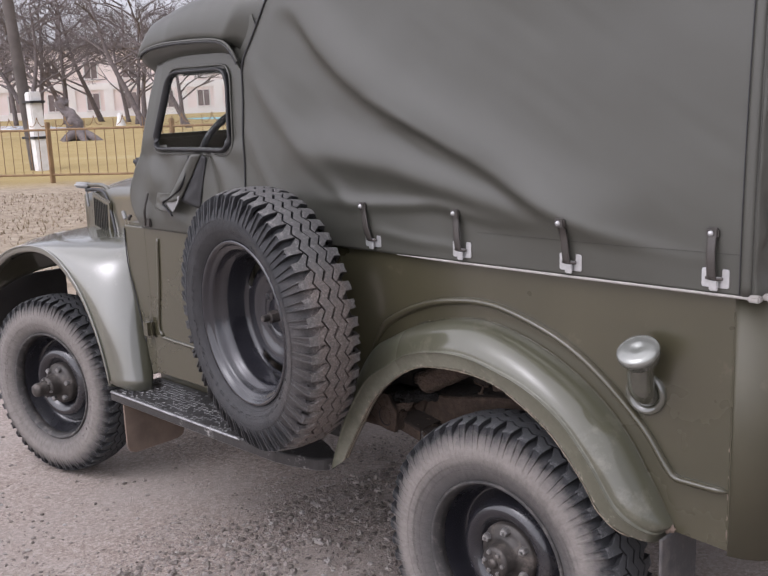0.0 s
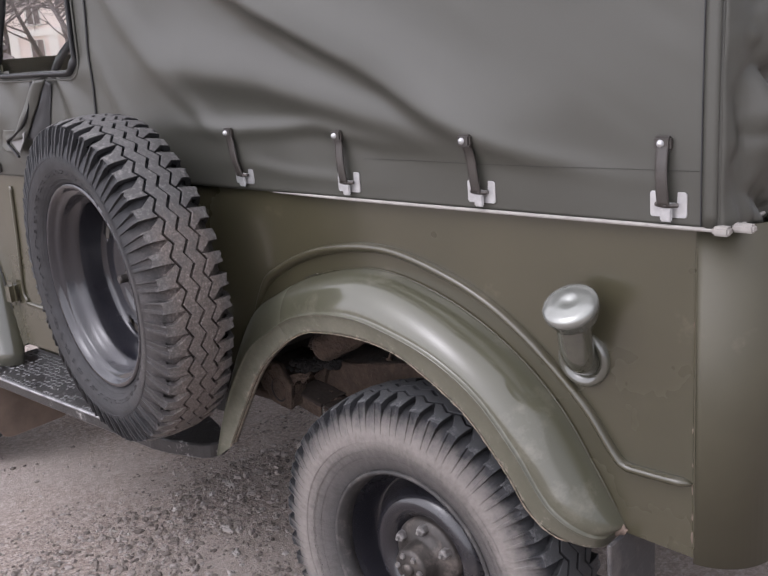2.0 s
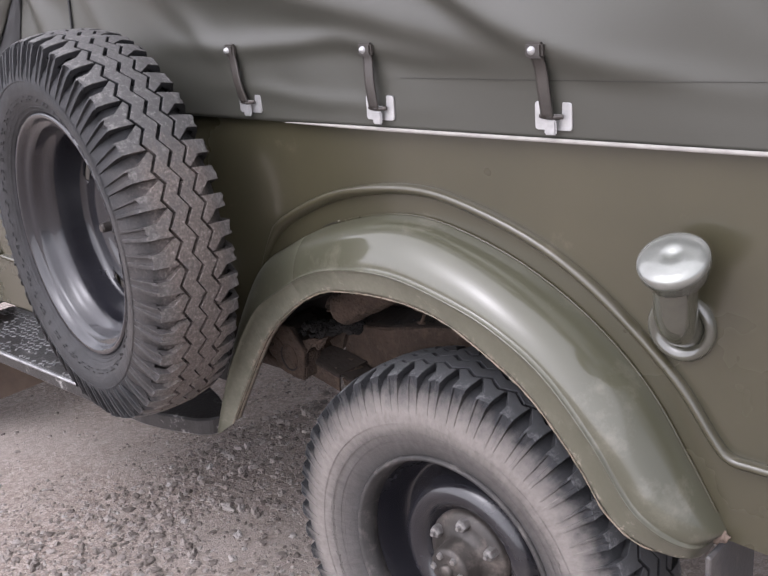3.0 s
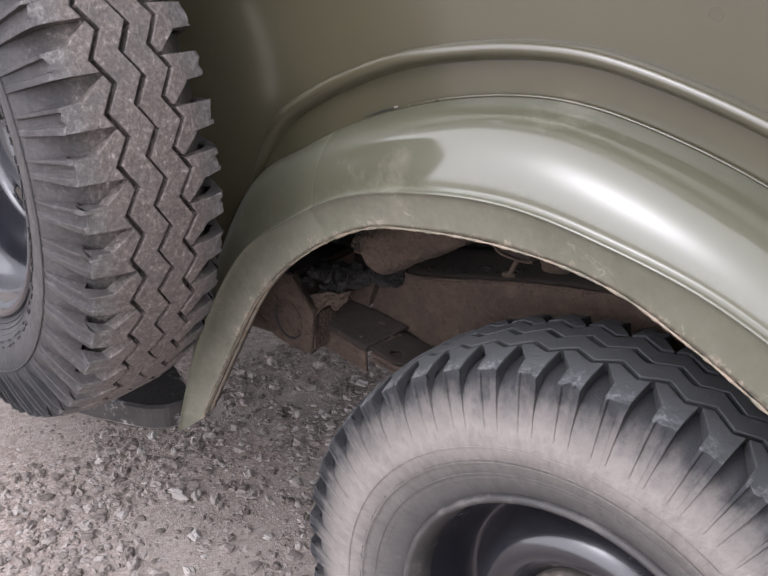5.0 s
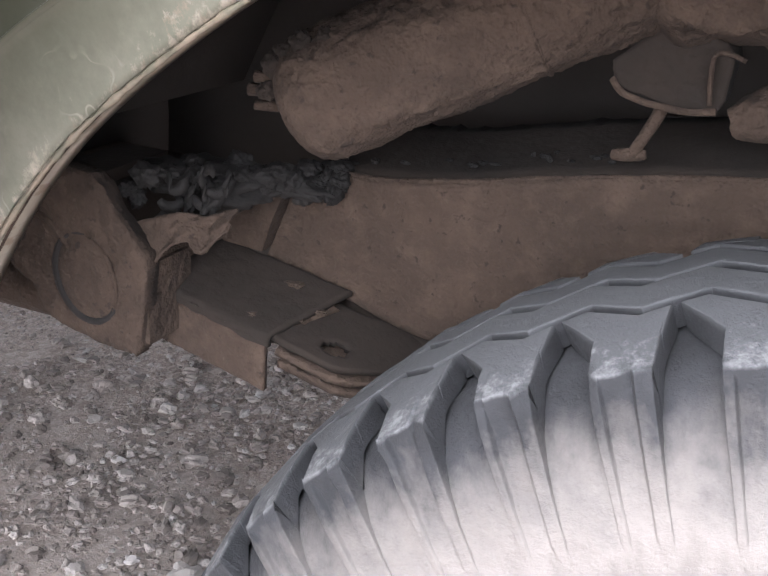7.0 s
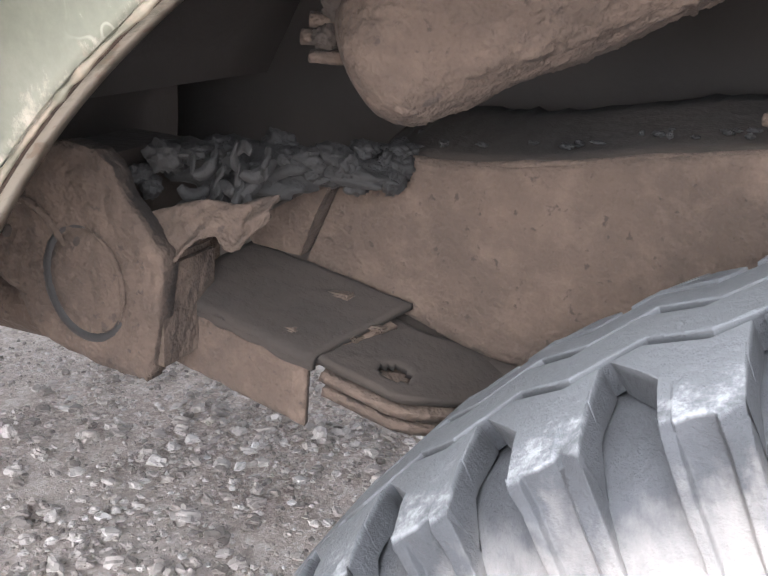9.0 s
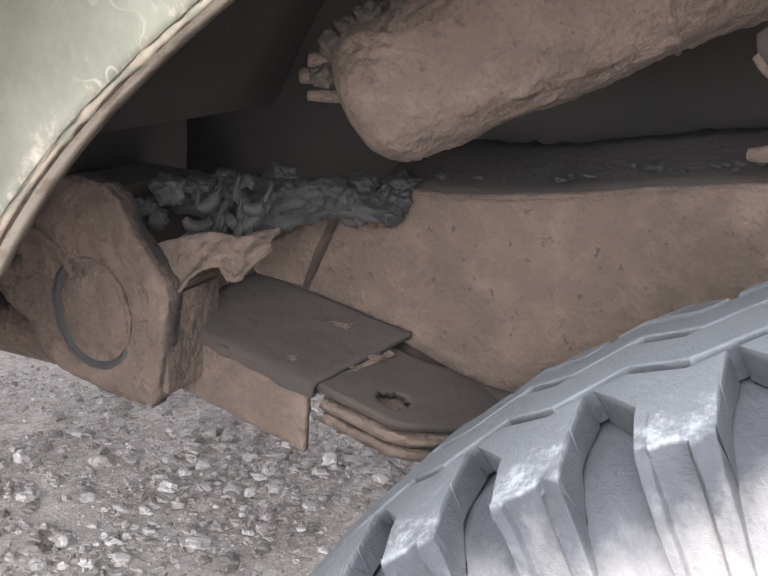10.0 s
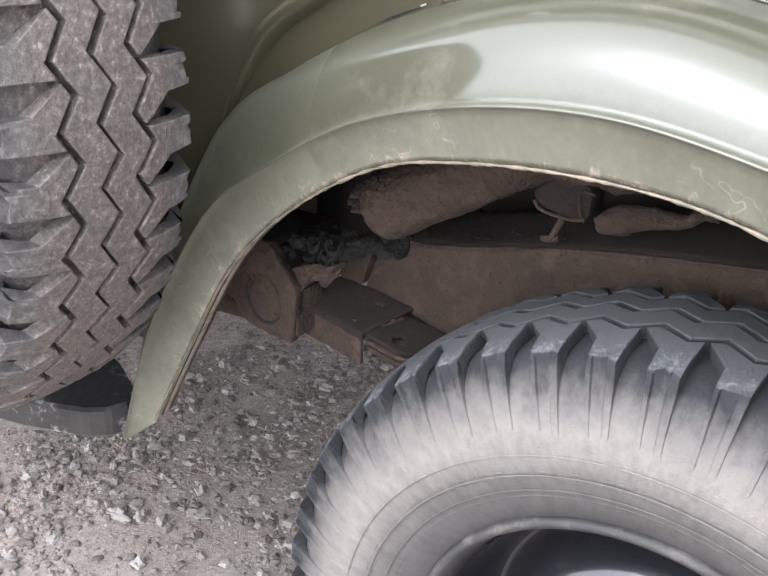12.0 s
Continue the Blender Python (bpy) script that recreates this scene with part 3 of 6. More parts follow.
def cab_roof(u, w):
    q = w * math.pi
    arch = math.sin(q)
    x1 = -0.835 + 0.13 * min(1, arch ** 0.5 * 1.3)
    x = -1.445 + u * (x1 + 1.445)
    front = min(1, u / 0.10) ** 0.5
    side_z = 1.662 + 0.028 * math.sin(math.pi * min(1, u * 1.1)) ** 0.6 - 0.03 * max(0, (u - 0.9) / 0.1)
    top = side_z + (0.115 + 0.085 * u) * front
    side_y = 0.012 - 0.024 * min(1, u * 3) + 0.05 * max(0, (u - 0.82) / 0.18)
    y = CENTRE_Y - (CENTRE_Y - side_y) * math.copysign(abs(math.cos(q)) ** 0.45, math.cos(q))
    z = side_z + (top - side_z) * arch ** 0.55 + 0.03 * arch
    return Vector((x, y, z + 0.007 * noise.noise((x * 5, y * 5, 3.3)) + 0.003 * noise.noise((x * 16, y * 13, 1.3))))


part("cab_roof", thicken(grid(60, 90, cab_roof), 0.003), CANVAS, car, "rounded grey tarpaulin over the cab", True)

for y in (-0.017, FAR_Y + 0.017):
    part("edge_piping", tube([(-0.24, y, RAIL_Z - 0.002), (0.1, y, RAIL_Z - 0.003), (REAR_X, y, RAIL_Z - 0.002)], lambda u: 0.0008 + 0.0026 * min(1, u * 3.2), 40, 6), CORD, car, "white piping along the tarpaulin edge", True)
part("edge_piping", tube([(REAR_X + 0.012, -0.01, RAIL_Z), (REAR_X + 0.02, 0.4, RAIL_Z + 0.012), (REAR_X + 0.02, FAR_Y, RAIL_Z)], 0.0034, 20, 6), CORD, car, "white piping along the tarpaulin edge", True)
part("seam_strip", thicken(grid(4, 40, lambda u, w: Vector((REAR_X - 0.030 + 0.022 * u, -0.017 - 0.002 * math.sin(u * 3.1) + 0.05 * w * w, RAIL_Z + 0.80 * w))), 0.002), CANVAS, car, "stitched tarpaulin seam", True)
part("seam_stitch", tube([(REAR_X - 0.031, -0.0165 + 0.05 * w * w, RAIL_Z + 0.80 * w) for w in [k / 12 for k in range(13)]], 0.0016, 40, 5), BLACK, car)


def on_canvas(x, z):
    return canvas_side((x + 0.86) / (REAR_X - 0.004 + 0.86), (z - RAIL_Z + 0.002) / 0.80)


part("hem_stitch", tube([on_canvas(0.02 + 0.64 * k / 24, 1.188 + 0.004 * k / 24) + Vector((0, -0.001, 0)) for k in range(25)], 0.0004, 60, 5), LEATHER_SEAM, car, "stitched hem line")
part("front_seam", tube([canvas_side(0.0, w / 20) + Vector((0.003, -0.002, 0)) for w in range(21)], 0.0032, 60, 6), BLACK, car, "dark seam between cab and side tarpaulin")
part("corner_clip", joined(box((REAR_X - 0.012, -0.026, RAIL_Z - 0.008), (REAR_X + 0.012, -0.008, RAIL_Z + 0.005), 0.003), box((REAR_X + 0.010, -0.012, RAIL_Z - 0.004), (REAR_X + 0.04, 0.004, RAIL_Z + 0.008), 0.003)), CORD, car, "white clip at the tarpaulin corner")
part("corner_bead", tube([(0.645, 0.001, 0.60), (0.645, 0.0005, 0.80), (0.645, 0.001, 1.08)], 0.0022, 8, 6), PAINT, car)
for z, s in ((0.618, 0.007), (0.655, 0.005), (0.70, 0.006), (0.742, 0.004), (0.80, 0.005), (0.965, 0.004)):
    chip = bmesh.new()
    bmesh.ops.create_icosphere(chip, subdivisions=2, radius=1)
    for v in chip.verts:
        v.co = Vector((0.644 + v.co.x * 0.6 * s * (0.8 + 0.5 * noise.noise(v.co * 2 + Vector((z * 50, 0, 0)))), 0.0005 + v.co.y * 0.0015, z + v.co.z * s * (1.6 + noise.noise(v.co * 3))))
    part("rust_chip", chip, RUST, car, "rusty paint chip", True)
rusty = bmesh.new()
bmesh.ops.create_icosphere(rusty, subdivisions=3, radius=1)
for v in rusty.verts:
    v.co = Vector((0.520 + v.co.x * 0.014 * (1 + 0.6 * noise.noise(v.co * 2)), -0.006 + v.co.y * 0.004, 0.597 + v.co.z * 0.012 * (1 + 0.6 * noise.noise(v.co * 2.4))))
part("rust_chip", rusty, RUST, car, "rusty joint at the fender end", True)

# Wheels
PITCHES = 48


def tread(radius=0.375, groove=0.0056, shift=0.03, ridge=1.0):
    """Zigzag ribs parted by grooves, and broad shoulder lugs whose flanks run down the sidewall as ridged fingers."""
    bm = bmesh.new()
    base = radius - 0.0140

    def at(th, y, r):
        return bm.verts.new((r * math.cos(th), y, r * math.sin(th)))

    step = 2 * math.pi / PITCHES
    crown = lambda y: radius - 0.004 * (y / 0.05) ** 2
    amp = 0.0078
    for lo, hi in ((-0.0303 + groove / 2, -groove / 2), (groove / 2, 0.0303 - groove / 2)):
        ring = []
        n = PITCHES * 2
        for k in range(n):
            th = k * step / 2
            z = amp if k % 2 else -amp
            ta, tb = th - shift * step, th + shift * step
            ring.append([at(ta, lo + z, base), at(ta, lo + z + 0.0003, crown(lo) - 0.0006), at(ta, lo + z + 0.0009, crown(lo)), at(tb, hi + z - 0.0009, crown(hi)), at(tb, hi + z - 0.0003, crown(hi) - 0.0006), at(tb, hi + z, base)])
        for k in range(n):
            a, b = ring[k], ring[(k + 1) % n]
            for i in range(5):
                bm.faces.new((a[i], b[i], b[i + 1], a[i + 1]))
    rnd = random.Random(8)

    def zig(p):
        q = p % 1.0
        return amp * (4 * q - 1 if q < 0.5 else 3 - 4 * q)

    for side in (-1, 1):
        for k in range(PITCHES):
            first = k + (0.0 if side < 0 else 0.5)
            t0 = first * step
            jit = [rnd.uniform(-0.0026, 0.0026) for _ in range(9)]
            # block along the zigzag: its lug stands at one end, a narrow slit parts it from the next
            inn = 0.0303 + groove / 2
            lean = side * shift
            cols = []
            ends = [-0.285, 0.0 + lean, 0.5 + lean, 0.650] if side < 0 else [-0.650, -0.5 + lean, 0.0 + lean, 0.285]
            outer = [-0.27, -0.06, 0.16, 0.27] if side < 0 else [-0.27, -0.16, 0.06, 0.27]
            for f, fo in zip(ends, outer):
                kink = zig(first + f - lean)
                th = t0 + f * step
                to = t0 + fo * step
                mid = t0 + (0.35 * f + 0.65 * fo) * step
                cols.append([at(th, inn * side + kink, base), at(th, inn * side + kink + side * 0.0006, crown(inn) - 0.001), at(th, side * (inn + 0.0022) + kink, crown(inn)), at(mid, side * 0.0475, crown(0.0475)), at(to, side * 0.0550, crown(0.055) - 0.0004), at(to, side * 0.0600, base - 0.002)])
            for a, b in zip(cols, cols[1:]):
                for i in range(5):
                    bm.faces.new((a[i], b[i], b[i + 1], a[i + 1]))
            bm.faces.new(cols[0])
            bm.faces.new(cols[-1])
            # shoulder lug: y, top radius, radius at its foot, half width in pitches, depth of the channel
            prof = [(0.049, crown(0.049) + 0.0002, base, 0.275, 0.0), (0.062, radius - 0.006, base - 0.003, 0.270, 0.0), (0.0765, radius - 0.0105, base - 0.014, 0.262, 0.0), (0.0792, radius - 0.0135, base - 0.022, 0.26, 0.0022), (0.0818, radius - 0.021, radius - 0.038, 0.26, 0.0030),
                    (0.0858, radius - 0.033, radius - 0.044, 0.26, 0.0026), (0.0903, radius - 0.050, radius - 0.056, 0.25, 0.0020), (0.0944, radius - 0.068, radius - 0.072, 0.245, 0.0012), (0.0932, radius - 0.084, radius - 0.086, 0.24, 0.0008)]
            rows = []
            for i, (y, r, rb, wdt, flute) in enumerate(prof):
                yb = y - (0.010 if i < 6 else 0.006 if i < 8 else 0.002) if i > 2 else y
                row = [at(t0 - wdt * step, side * yb, rb)]
                for j, f in enumerate((-0.96, -0.42, -0.30, 0.10, 0.58, 0.66, 0.96)):
                    dip = flute * ridge if j in (2, 3, 4) else 0.0
                    w = jit[j] if i in (2, 3) else 0.0
                    row.append(at(t0 - side * f * wdt * step if side > 0 else t0 + f * wdt * step, side * (y - dip + w), r - dip * 0.4 - abs(w) * 0.3))
                row.append(at(t0 + wdt * step, side * yb, rb))
                if side > 0:
                    row[1:-1] = row[-2:0:-1]
                rows.append(row)
            for a, b in zip(rows, rows[1:]):
                for i in range(8):
                    bm.faces.new((a[i], a[i + 1], b[i + 1], b[i]))
            bm.faces.new(rows[0])
            bm.faces.new(rows[-1])
    return bm


TYRE_SIDE = [(0.215, 0.062), (0.228, 0.070), (0.25, 0.083), (0.272, 0.0915), (0.290, 0.0945), (0.305, 0.0938), (0.322, 0.0896), (0.336, 0.0838), (0.346, 0.0765), (0.3540, 0.0660), (0.3592, 0.050)]
DEEP_SIDE = TYRE_SIDE[:5] + [(0.305, 0.0925), (0.322, 0.0855), (0.336, 0.0745), (0.346, 0.0640), (0.3540, 0.0540), (0.3580, 0.046)]
RIM_SHAPE = [(0.229, -0.068), (0.224, -0.076), (0.217, -0.074), (0.213, -0.064), (0.208, -0.058), (0.201, -0.058), (0.197, -0.052), (0.194, -0.042), (0.188, -0.037), (0.181, -0.037), (0.177, -0.028),
             (0.174, -0.004), (0.170, 0.014), (0.162, 0.018), (0.155, 0.010), (0.146, -0.008), (0.134, -0.020), (0.118, -0.022), (0.100, -0.012), (0.084, 0.003), (0.072, 0.008), (0.045, 0.008)]


DOMED = [(0.229, -0.068), (0.224, -0.075), (0.218, -0.072), (0.213, -0.056), (0.208, -0.038), (0.200, -0.014), (0.192, 0.010), (0.184, 0.024), (0.176, 0.026), (0.168, 0.016), (0.158, -0.004), (0.146, -0.021), (0.132, -0.030),
         (0.118, -0.030), (0.104, -0.020), (0.094, -0.008), (0.086, 0.0), (0.045, 0.0)]
DISHED = RIM_SHAPE[:13] + [(0.168, 0.020), (0.163, 0.021), (0.150, 0.017), (0.142, 0.010), (0.128, 0.006), (0.112, 0.008), (0.100, 0.013), (0.092, 0.018), (0.070, 0.019), (0.045, 0.019)]


def wheel(name, place, steer=0.0, tilt=0.0, dished=False, dusty=False, deep=0.0, spin=0.0, slots=True, size=1.0, width=1.0, bead=0.0, groove=0.0062, shift=0.04, ridge=1.0):
    w = new(name)
    w.parent = car
    w.matrix_basis = pose(*place, tilt, 0, steer) @ pose(0, 0, 0, 0, spin, 0) @ Matrix.Diagonal((size, width, size, 1))
    tyre_m = wall_m = (TYRE_FRONT if name.startswith("front") else TYRE_DUSTY) if dusty else TYRE_DARK
    flank = DEEP_SIDE if ridge > 1 else TYRE_SIDE
    carcass = [(r, -y) for r, y in flank] + [(0.3605, 0.0)] + [(r, y) for r, y in reversed(flank)]
    part("tyre", lathe([(r - bead * max(0, min(1, (0.28 - r) / 0.05)), y) for r, y in carcass], 96), wall_m, w, "dust-covered tyre sidewall" if dusty else "black tyre carcass", True)
    worn = part("tread", tread(groove=groove, shift=shift, ridge=ridge), tyre_m, w, "deep zigzag tread with shoulder lugs", True)
    worn.data.set_sharp_from_angle(angle=radians(24))
    edges = worn.modifiers.new("worn_edges", "BEVEL")
    edges.width, edges.segments, edges.limit_method, edges.angle_limit = 0.0007, 2, "ANGLE", radians(28)
    for r, y in ((0.236, -0.0746), (0.2425, -0.0786), (0.249, -0.0824), (0.2555, -0.0855), (0.2715, -0.0915), (0.291, -0.0948)):
        part("sidewall_ring", lathe([(r - 0.0010 - bead * 0.6, y + 0.0006), (r - bead * 0.6, y - 0.0008), (r + 0.0010 - bead * 0.6, y - 0.0002)], 96), wall_m, w, smooth=True)
    dots = []
    for r, y, count in ((0.262, -0.0888, 110), (0.268, -0.0908, 120)):
        for k in range(count):
            if (k * 7 + int(r * 1000)) % 5 < 3:
                a = 2 * math.pi * k / count
                dots.append(moved(box((-0.004, -0.0009, -0.0007), (0.004, 0.0009, 0.0007), 0), pose(r * math.cos(a), y, r * math.sin(a)) @ pose(0, 0, 0, 0, 90 - math.degrees(a), 0)))
    part("embossed_band", joined(*dots), wall_m, w, "fine raised marks on the sidewall")
    shape = [(r - bead * r / 0.228, y + deep * max(0, min(1, (0.2 - r) / 0.05))) for r, y in (DISHED if dished else DOMED)]
    skip = (lambda i, j: (i % 32) in range(3, 15) and j in (14, 15)) if slots else None
    if dusty:
        part("rim_flange", thicken(lathe([(r, y - 0.0015) for r, y in shape[:5]], 96), 0.003), FLANGE, w, "scuffed dusty rim flange", True)
    part("rim", thicken(lathe(shape, 96, skip), 0.003), RIM_DUSTY if dusty else RIM, w, "black painted steel rim", True)
    return w


HUBM = surface("dirty_hub_steel", (0.066, 0.058, 0.052), (0.03, 0.027, 0.025), rough=0.5, metal=0.3, scale=25, fine=120, relief=0.4,
               dust=(0.17, 0.145, 0.127), dust_lo=0.52, dust_hi=0.75, dust_scale=20)
ZINC_DIRTY = surface("dirty_plated_steel", (0.34, 0.33, 0.32), (0.16, 0.15, 0.145), rough=0.42, metal=0.5, scale=60, fine=200, relief=0.25, rough_var=0.1,
                     dust=(0.16, 0.135, 0.115), dust_lo=0.5, dust_hi=0.7, dust_scale=50)
rear = wheel("rear_wheel", (0.079, 0.027, 0.384), dusty=True, slots=False, size=0.953, width=0.96, bead=0.012, groove=0.0054, shift=0.05)
hub = part("hub", lathe([(0.0, -0.074), (0.030, -0.074), (0.038, -0.071), (0.041, -0.064), (0.043, -0.036), (0.048, -0.028), (0.064, -0.022), (0.080, -0.018), (0.084, -0.010), (0.086, 0.012)], 48), HUBM, rear, "dirty steel hub", True)
for k in range(6):
    a = 2 * math.pi * k / 6 + 0.5
    part("wheel_nut", lathe([(0.0, -0.044), (0.004, -0.044), (0.005, -0.037), (0.0095, -0.036), (0.0115, -0.032), (0.0115, -0.012)], 6, centre=(0.068 * math.cos(a), 0, 0.068 * math.sin(a))), ZINC_DIRTY, rear, "dusty wheel nut")
    b = a + math.pi / 6
    part("hub_bolt", lathe([(0.0, -0.079), (0.0055, -0.079), (0.0065, -0.076), (0.0065, -0.068)], 6, centre=(0.029 * math.cos(b), 0, 0.029 * math.sin(b))), ZINC_DIRTY, hub)
part("axle_end", lathe([(0.0, -0.083), (0.010, -0.083), (0.013, -0.080), (0.014, -0.072)], 20), HUBM, hub, smooth=True)
front = wheel("front_wheel", (-2.30, 0.045, 0.37), steer=12, dusty=True, slots=False)
front_hub = part("hub", lathe([(0.0, -0.098), (0.030, -0.098), (0.040, -0.094), (0.043, -0.086), (0.043, -0.050), (0.050, -0.042), (0.066, -0.036), (0.080, -0.030), (0.086, -0.018), (0.086, 0.012)], 40), HUBM, front, "dirty protruding driving hub", True)
part("hub_cap", lathe([(0.0, -0.152), (0.018, -0.151), (0.026, -0.146), (0.029, -0.137), (0.029, -0.112), (0.032, -0.108), (0.032, -0.096)], 28), HUBM, front_hub, "dirty rounded hub cap", True)
for k in range(6):
    a = 2 * math.pi * k / 6 + 0.2
    part("wheel_nut", lathe([(0.0, -0.050), (0.0095, -0.049), (0.0115, -0.045), (0.0115, -0.026)], 6, centre=(0.068 * math.cos(a), 0, 0.068 * math.sin(a))), ZINC_DIRTY, front, "dusty wheel nut")
    part("hub_bolt", lathe([(0.0, -0.104), (0.005, -0.104), (0.006, -0.100), (0.006, -0.092)], 6, centre=(0.036 * math.cos(a + 0.5), 0, 0.036 * math.sin(a + 0.5))), ZINC_DIRTY, front_hub)
spare = wheel("spare_wheel", (-0.6215, -0.161, 0.9185), steer=-8, tilt=1.8, deep=0.035, spin=20, size=0.969, width=0.945, bead=-0.010, dished=True, groove=0.0046, ridge=1.9)
part("mounting_plate", lathe([(0.0, 0.046), (0.046, 0.046), (0.050, 0.049), (0.050, 0.06)], 32), RIM, spare, "round mounting plate", True)
for k in range(5):
    a = 2 * math.pi * k / 5 + 0.3
    part("bolt_hole", lathe([(0.0, 0.0515), (0.0075, 0.0515), (0.0095, 0.0525), (0.0095, 0.056)], 12, centre=(0.074 * math.cos(a), 0, 0.074 * math.sin(a))), BLACK, spare, "empty bolt hole", True)
part("clamp_nut", joined(lathe([(0.0, -0.004), (0.008, -0.004), (0.010, 0.0), (0.010, 0.03)], 12), lathe([(0.0, 0.018), (0.016, 0.018), (0.018, 0.022), (0.018, 0.046)], 6)), HUBM, spare)
part("rim_tab", moved(box((-0.020, -0.004, -0.008), (0.020, 0.004, 0.008), 0.003), pose(0.05, 0.020, -0.170, 0, 15, 0)), RIM, spare)
part("spare_bracket", box((-0.66, -0.09, 0.88), (-0.58, 0.0, 0.96), 0.01), PAINT, car)
for x in (0.0, -2.30):
    far = wheel("rear_wheel" if x == 0 else "front_wheel", (x, FAR_Y - 0.045, 0.37), steer=180 if x == 0 else 172, dusty=x == 0, slots=False)
    part("hub", lathe([(0.0, -0.062), (0.042, -0.055), (0.062, -0.014), (0.078, 0.01)], 24), HUBM, far, smooth=True)
for x in (0.0, -2.30):
    part("axle", tube([(x, 0.07, 0.37), (x, CENTRE_Y, 0.36), (x, FAR_Y - 0.07, 0.37)], lambda u: 0.04 + 0.09 * math.exp(-((u - 0.5) / 0.08) ** 2), 40, 12), MUD, car, smooth=True)


# ---- wheel well: frame, spring, hanger and silencer, all caked in dry mud ----
FRAME_Y, SPRING_Y = 0.140, 0.087
RAIL_TOP = [(-0.286, 0, 0.6825), (-0.262, 0, 0.6955), (-0.194, 0, 0.7020), (-0.10, 0, 0.7215), (0.05, 0, 0.740), (0.25, 0, 0.750), (0.66, 0, 0.730)]
RAIL_LOW = [(-0.306, 0, 0.632), (-0.280, 0, 0.627), (-0.2465, 0, 0.620), (-0.19, 0, 0.606), (-0.05, 0, 0.600), (0.25, 0, 0.630), (0.66, 0, 0.630)]


def rail_face(u, w):
    p = spline(RAIL_LOW, u).lerp(spline(RAIL_TOP, u), w)
    return Vector((p.x, FRAME_Y + 0.0012 * noise.noise((p.x * 14, p.z * 14, 5)), p.z))


def crusty(bm, amount, seed):
    """Roughens a bar into a crust of mud."""
    for v in bm.verts:
        q = v.co * 38 + Vector((seed, 0, 0))
        v.co += Vector((noise.noise(q), noise.noise(q + Vector((0, 7, 0))), noise.noise(q + Vector((0, 0, 7))))) * amount
        q *= 3.1
        v.co += Vector((noise.noise(q), noise.noise(q + Vector((0, 7, 0))), noise.noise(q + Vector((0, 0, 7))))) * amount * 0.4
    return bm


rail = part("frame_rail", thicken(grid(60, 20, rail_face), 0.004), MUD, car, "mud-brown chassis rail", True)
part("rail_lip", crusty(tube([rail_face(u, 1.0) + Vector((0, -0.001, 0)) for u in [0.15 + 0.85 * k / 14 for k in range(15)]], lambda u: 0.0022 + 0.0006 * noise.noise((u * 40, 0, 2)), 160, 6), 0.0012, 4.0), MUD, rail, "pale worn lip of the rail", True)
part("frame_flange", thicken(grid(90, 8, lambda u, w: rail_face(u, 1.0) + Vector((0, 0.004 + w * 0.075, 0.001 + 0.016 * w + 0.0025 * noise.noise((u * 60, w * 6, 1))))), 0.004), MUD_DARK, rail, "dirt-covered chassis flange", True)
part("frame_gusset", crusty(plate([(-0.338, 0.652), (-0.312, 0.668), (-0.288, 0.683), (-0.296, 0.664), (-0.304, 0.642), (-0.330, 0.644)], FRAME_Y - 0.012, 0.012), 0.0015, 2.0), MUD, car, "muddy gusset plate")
# Dark strip added to close the bright gap between spring and rail
part("rail_gap_filler", thicken(grid(40, 4, lambda u, w: spline(RAIL_LOW, 0.9 * u) + Vector((0, FRAME_Y + 0.004, 0.006 - 0.055 * w))), 0.003), MUD_DARK, car, "dark filler added under the rail", True)
part("frame_rail", box((-2.7, FRAME_Y + 0.06, 0.56), (-0.44, FRAME_Y + 0.13, 0.65), 0.006), MUD, car)
part("frame_rail", box((-2.7, FAR_Y - 0.24, 0.50), (0.66, FAR_Y - 0.17, 0.60), 0.006), MUD, car)


def side_step(x):
    t = max(0.0, min(1.0, (x + 0.235) / 0.06))
    return 0.05 * t * t * (3 - 2 * t)


def leaf(x0, x1, z0, slope, y0, y1, t, hole=None):
    def f(u, w):
        x = x0 + (x1 - x0) * u
        worn = 0.0007 * noise.noise((x * 120, w * 5, z0 * 90))
        return Vector((x + (0.0025 * noise.noise((w * 7, z0 * 99, 0)) if u == 0 else 0), y0 + (y1 - y0) * w + side_step(x), z0 + slope * (x - x0) + 0.012 * w + worn))
    n = max(8, int((x1 - x0) / 0.003))

    def skip(i, j):
        if not hole:
            return False
        x, w = x0 + (x1 - x0) * (i + 0.5) / (n - 1), (j + 0.5) / 27
        return ((x - hole[0]) / 0.0080) ** 2 + ((w - hole[1]) / 0.13) ** 2 < 1
    return thicken(grid(n, 28, f, skip=skip), t)


def slab(a, b, c, d, t, crust, seed, n=26, m=14):
    """A caked plate over four corners, t thick downwards, its face and edges uneven."""
    a, b, c, d = Vector(a), Vector(b), Vector(c), Vector(d)

    def f(u, w):
        k = w * 3
        fold = max(0.0, 1 - k) if k < 1 else 0.0
        v = max(0.0, (k - 1) / 2)
        p = a.lerp(b, u).lerp(d.lerp(c, u), v) - Vector((0, 0, t * fold))
        return p + Vector((0, noise.noise((u * 9, w * 9, seed)), noise.noise((u * 8, w * 11, seed + 5)) + 0.3 * noise.noise((u * 21, w * 27, seed)))) * crust * (0.5 if k < 1 else 1)
    return thicken(grid(n, 3 * m, f), -0.004)


